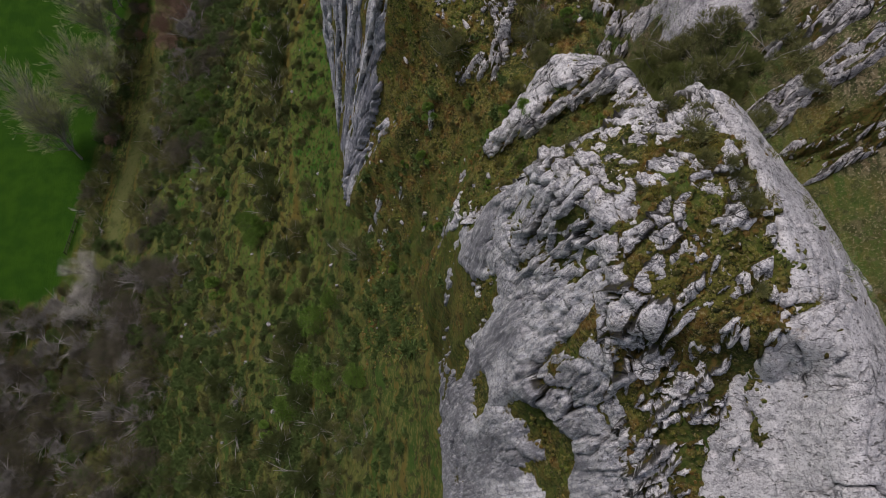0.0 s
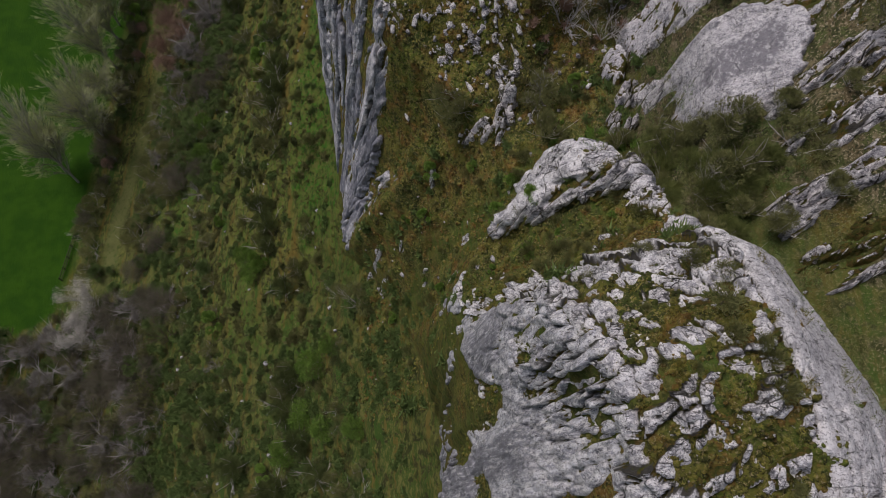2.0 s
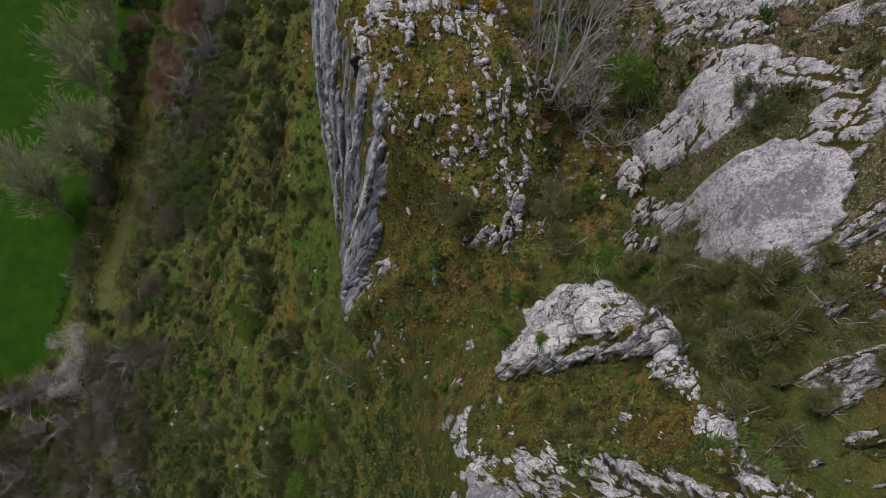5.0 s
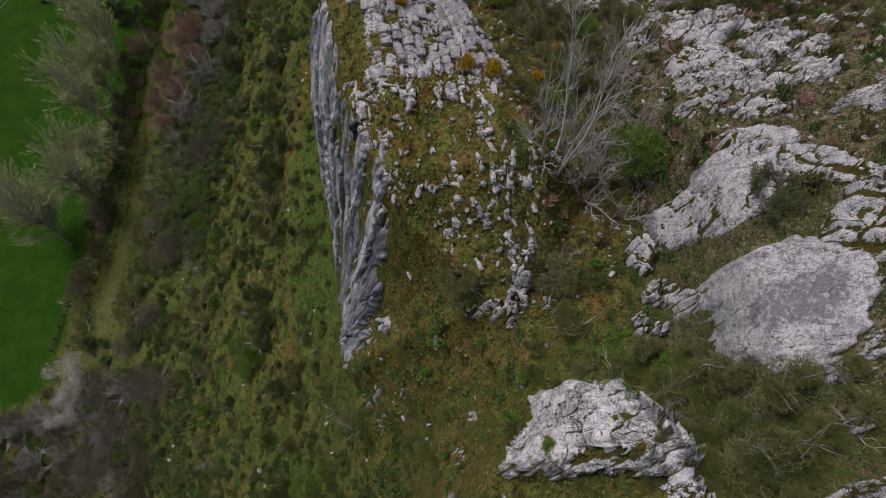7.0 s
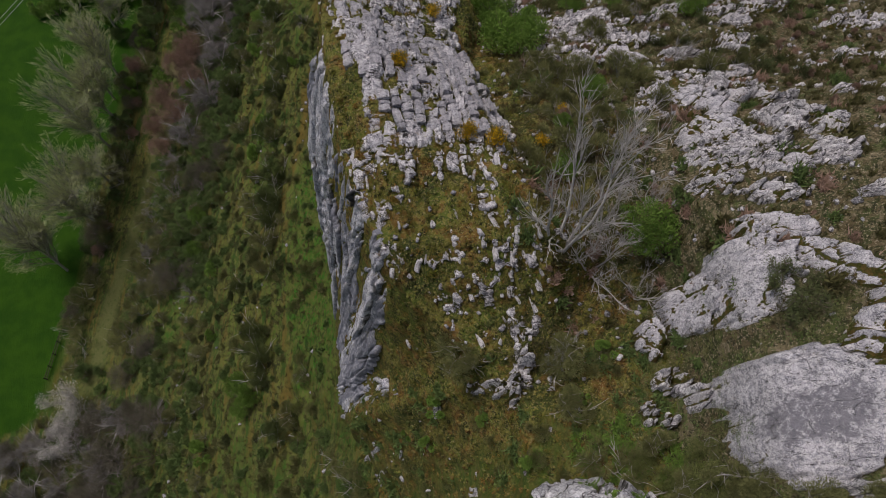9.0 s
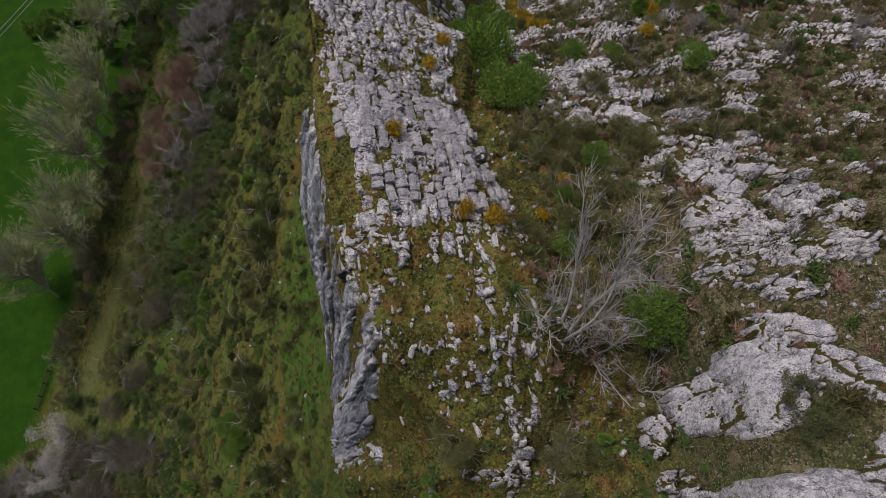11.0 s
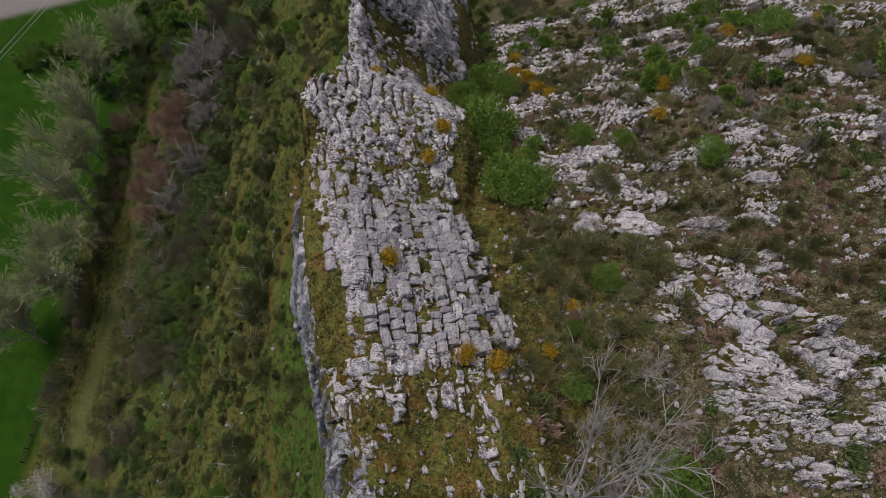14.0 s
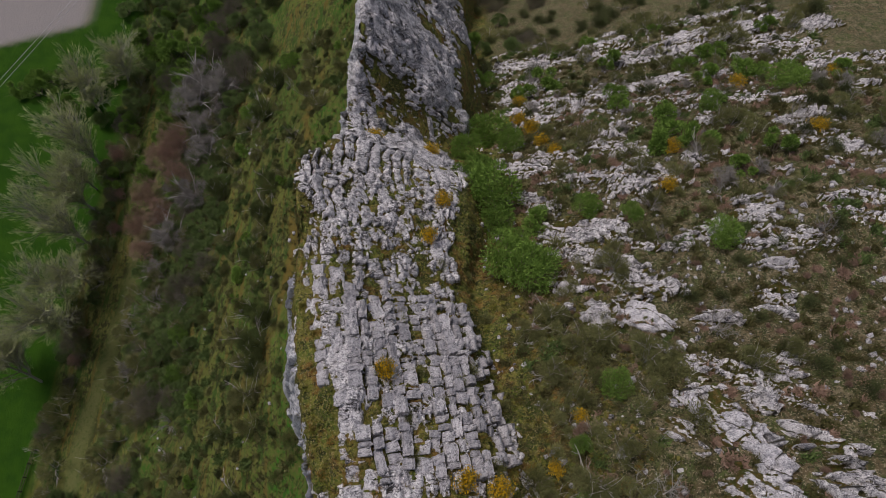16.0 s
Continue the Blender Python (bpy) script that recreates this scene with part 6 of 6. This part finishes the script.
strewn("dead_bracken", "dead rusty bracken among the heath", BUSH, BUSH_F, *patch(1500, 4, 36, 32, 90, 75, 1.2, 85), 0.40, RUSTY_TWIGS, 85, -0.08, 0.7)
strewn("green_heath", "dark green low heath among the rocks", BUSH, BUSH_F, *patch(1500, 3, 42, 30, 110, 76, 1.2, 86), 0.50, WOOD_LEAF, 86, -0.08, 0.8)
strewn("slope_growth", "green grass and low growth beside the knoll", SPRAY, SPRAY_F, *patch(2600, 9.5, 16, 6, 31, 77, 0.9, 87), 0.30, WOOD_LEAF, 87, -0.1, 0.7)
strewn("slope_bracken", "olive low growth beside the knoll", SPRAY, SPRAY_F, *patch(3000, 9.5, 17, 6, 31, 78, 0.9, 88), 0.30, OLIVE_LEAF, 88, -0.1, 0.7)
strewn("fresh_growth", "bright green grass in the damp saddle hollow", BUSH, BUSH_F, *patch(170, 6.6, 11.2, 22.6, 27.4, 79, 0.6, 89), 0.34, FRESH_LEAF, 89, -0.08, 0.6)
strewn("loose_stones", "small pale stones strewn over the heath", STONE, STONE_F, *patch(5200, 2, 40, 30, 108, 34, 0.8, 64), 0.22, BLOCK_ROCK, 44, 0.0, 0.7)
strewn("hillside_stones", "few white stones on the hillside grass", STONE, STONE_F, *patch(140, -42, -10, 5, 110, 35, 0.5, 65), 0.3, BLOCK_ROCK, 45, 0.1, 0.7)


# ---- squared blocks of the ridge top, one by one ----
def block_mesh(n):
    r = random.Random(900 + n)
    bm = bmesh.new()
    bmesh.ops.create_cube(bm, size=1.0)
    tilt = [Vector([r.uniform(-0.13, 0.13) for _ in range(3)]) for _ in range(8)]
    for v, by in zip(bm.verts, tilt):
        v.co += by
    bmesh.ops.subdivide_edges(bm, edges=bm.edges[:], cuts=2, use_grid_fill=True)
    for v in bm.verts:
        worn = 1 - 0.22 * max(0, v.co.length - 0.60)
        v.co = v.co * worn + Vector([r.uniform(-0.055, 0.055) for _ in range(3)])
    me = bpy.data.meshes.new("block")
    bm.to_mesh(me)
    bm.free()
    me.materials.append(BLOCK_ROCK)
    return me


BLOCKS = [block_mesh(n) for n in range(14)]
br = random.Random(77)
d = 1.0
while d < 10.3:
    wide = br.uniform(0.32, 0.85)
    step_up = br.uniform(-0.22, 0.16)
    y = 42.6 + br.uniform(-0.7, 0.7) + 0.4 * max(d - 8, 0) + 2.2 * max(0, 2.8 - d)
    while y < 53.5 + br.uniform(-1.5, 1.0):
        deep = br.uniform(0.26, 0.85) * (1.6 if br.random() < 0.15 else 1.0)
        yc = y + 0.5 * deep
        x = float(rim(yc)) + d + 0.5 * wide + 0.10 * float(fbm(np.array(d), np.array(yc * 0.7), 201))
        y += deep
        if br.random() < (0.35 if d > 8.6 else 0.09) or float(fbm(np.array(x * 0.5), np.array(yc * 0.5), 202)) < -0.60:
            continue
        dz = float(ridge(x + 0.3, yc) - ridge(x - 0.3, yc)) / 0.6
        m = pose(x, yc, float(upland(x, yc)) + step_up + br.uniform(-0.24, 0.16), br.uniform(-9, 9), -math.degrees(math.atan(dz)) + br.uniform(-10, 10), 10.5 + br.uniform(-9, 9))
        ob = new("block", BLOCKS[br.randrange(14)])
        ob.parent = rock_ridge
        ob.matrix_parent_inverse = Matrix.Translation(-rock_ridge.location)
        ob.matrix_basis = m @ Matrix.Diagonal((wide - 0.05, deep - 0.03, br.uniform(0.7, 0.95), 1))
    d += wide


# ---- upright shards along the courses and ribs of the mossy slope ----
sr = random.Random(131)


def copy_mesh(me, material):
    me = me.copy()
    me.name = "shard"
    me.materials[0] = material
    return me


shards = []
for cy, lean, wide, x0, x1, _ in COURSES:
    x = x0
    while x < x1:
        shards.append((x, cy + lean * x + sr.gauss(0, 0.5 * wide)))
        x += sr.uniform(0.3, 1.5)
for at, wide, y0, y1 in RIBS:
    y = y0
    while y < y1:
        shards.append((at + sr.gauss(0, 0.55 * wide), y))
        y += sr.uniform(0.2, 0.9)
for _ in range(14):
    y = sr.uniform(34.5, 42)
    shards.append((float(rim(y)) + abs(sr.gauss(0.5, 0.8)), y))
for _ in range(8):
    shards.append((sr.uniform(-3.5, 3.5), sr.uniform(30, 40)))
SHARDS = [faces_mesh("shard", v, STONE_F, SHARD_ROCK) for v in STONE] + 2 * [copy_mesh(me, SHARD_ROCK) for me in BLOCKS[:6]]
for x, y in shards:
    ob = new("shard", SHARDS[sr.randrange(len(SHARDS))])
    ob.parent = rock_ridge
    ob.matrix_parent_inverse = Matrix.Translation(-rock_ridge.location)
    big = 0.3 + 0.6 * sr.random() ** 2
    ob.matrix_basis = pose(x, y, float(surf(x, y)) - 0.10 * big, sr.uniform(-22, 22), sr.uniform(-22, 22), 8 + sr.uniform(-24, 24)) @ Matrix.Diagonal((0.34 * big, 1.35 * big * sr.uniform(0.6, 1.3), 0.42 * big, 1))


# ---- fence at the meadow's edge, and the overhead line beyond ----
WEATHERED_WOOD = plain_material("weathered_wood", ((0.055, 0.045, 0.036), (0.085, 0.070, 0.055), (0.035, 0.030, 0.025)), 8)
WIRE = plain_material("bare_wire", ((0.42, 0.42, 0.43), (0.5, 0.5, 0.5), (0.36, 0.36, 0.37)), 3, 0.5, 0.5)
fence = thing("fence", "dark wooden fence along the meadow's edge", "fence", (-63.4, 49, 0))


def stick(name, parent, p, q, r0, r1, material, sides=6):
    ob = new(name, faces_mesh(name, *tubes(np.array([(*p, *q, r0, r1)], float), sides), material, True))
    ob.parent = parent
    ob.matrix_parent_inverse = Matrix.Translation(-parent.location)
    return ob


def fence_x(y):
    return -62.6 - 0.2 * (54.5 - y) * 0.5


for y in np.arange(42.5, 55, 2.0):
    x = float(fence_x(y))
    stick("post", fence, (x, y, -0.4), (x, y, 1.3), 0.09, 0.08, WEATHERED_WOOD)
for z in (0.5, 1.1):
    for y in np.arange(42.5, 54.0, 2.0):
        stick("rail", fence, (float(fence_x(y)), y, z), (float(fence_x(y + 2.0)), y + 2.0, z + 0.03), 0.07, 0.07, WEATHERED_WOOD)
power_line = thing("power_line", "two bare overhead wires on wooden poles", "power line", (-109, 49, 0))
for end in ((-109.0, 49.0), (-46.0, 185.0)):
    stick("pole", power_line, (*end, -0.6), (*end, 10.6), 0.16, 0.11, WEATHERED_WOOD, 8)
    stick("crossarm", power_line, (end[0] - 0.6, end[1] + 0.28, 10.0), (end[0] + 0.6, end[1] - 0.28, 10.0), 0.07, 0.07, WEATHERED_WOOD)
for side in (-0.45, 0.45):
    a, b = np.array((-109.0 + side, 49.0 - side * 0.46, 10.0)), np.array((-46.0 + side, 185.0 - side * 0.46, 10.0))
    ts = np.linspace(0, 1, 25)
    pts = a + (b - a) * ts[:, None] - np.array((0, 0, 1.0)) * (4 * ts * (1 - ts) * 0.8)[:, None]
    across, ang = unit(np.cross(b - a, (0, 0, 1.0))), np.arange(5) * 2 * np.pi / 5
    ring = 0.035 * (np.cos(ang)[:, None] * across + np.sin(ang)[:, None] * np.array((0, 0, 1.0)))
    i, j = np.meshgrid(np.arange(24), np.arange(5), indexing="ij")
    F = np.stack([i * 5 + j, i * 5 + (j + 1) % 5, (i + 1) * 5 + (j + 1) % 5, (i + 1) * 5 + j], -1).reshape(-1, 4)
    ob = new("wire", faces_mesh("wire", (pts[:, None] + ring[None]).reshape(-1, 3), F, WIRE, True))
    ob.parent = power_line
    ob.matrix_parent_inverse = Matrix.Translation(-power_line.location)
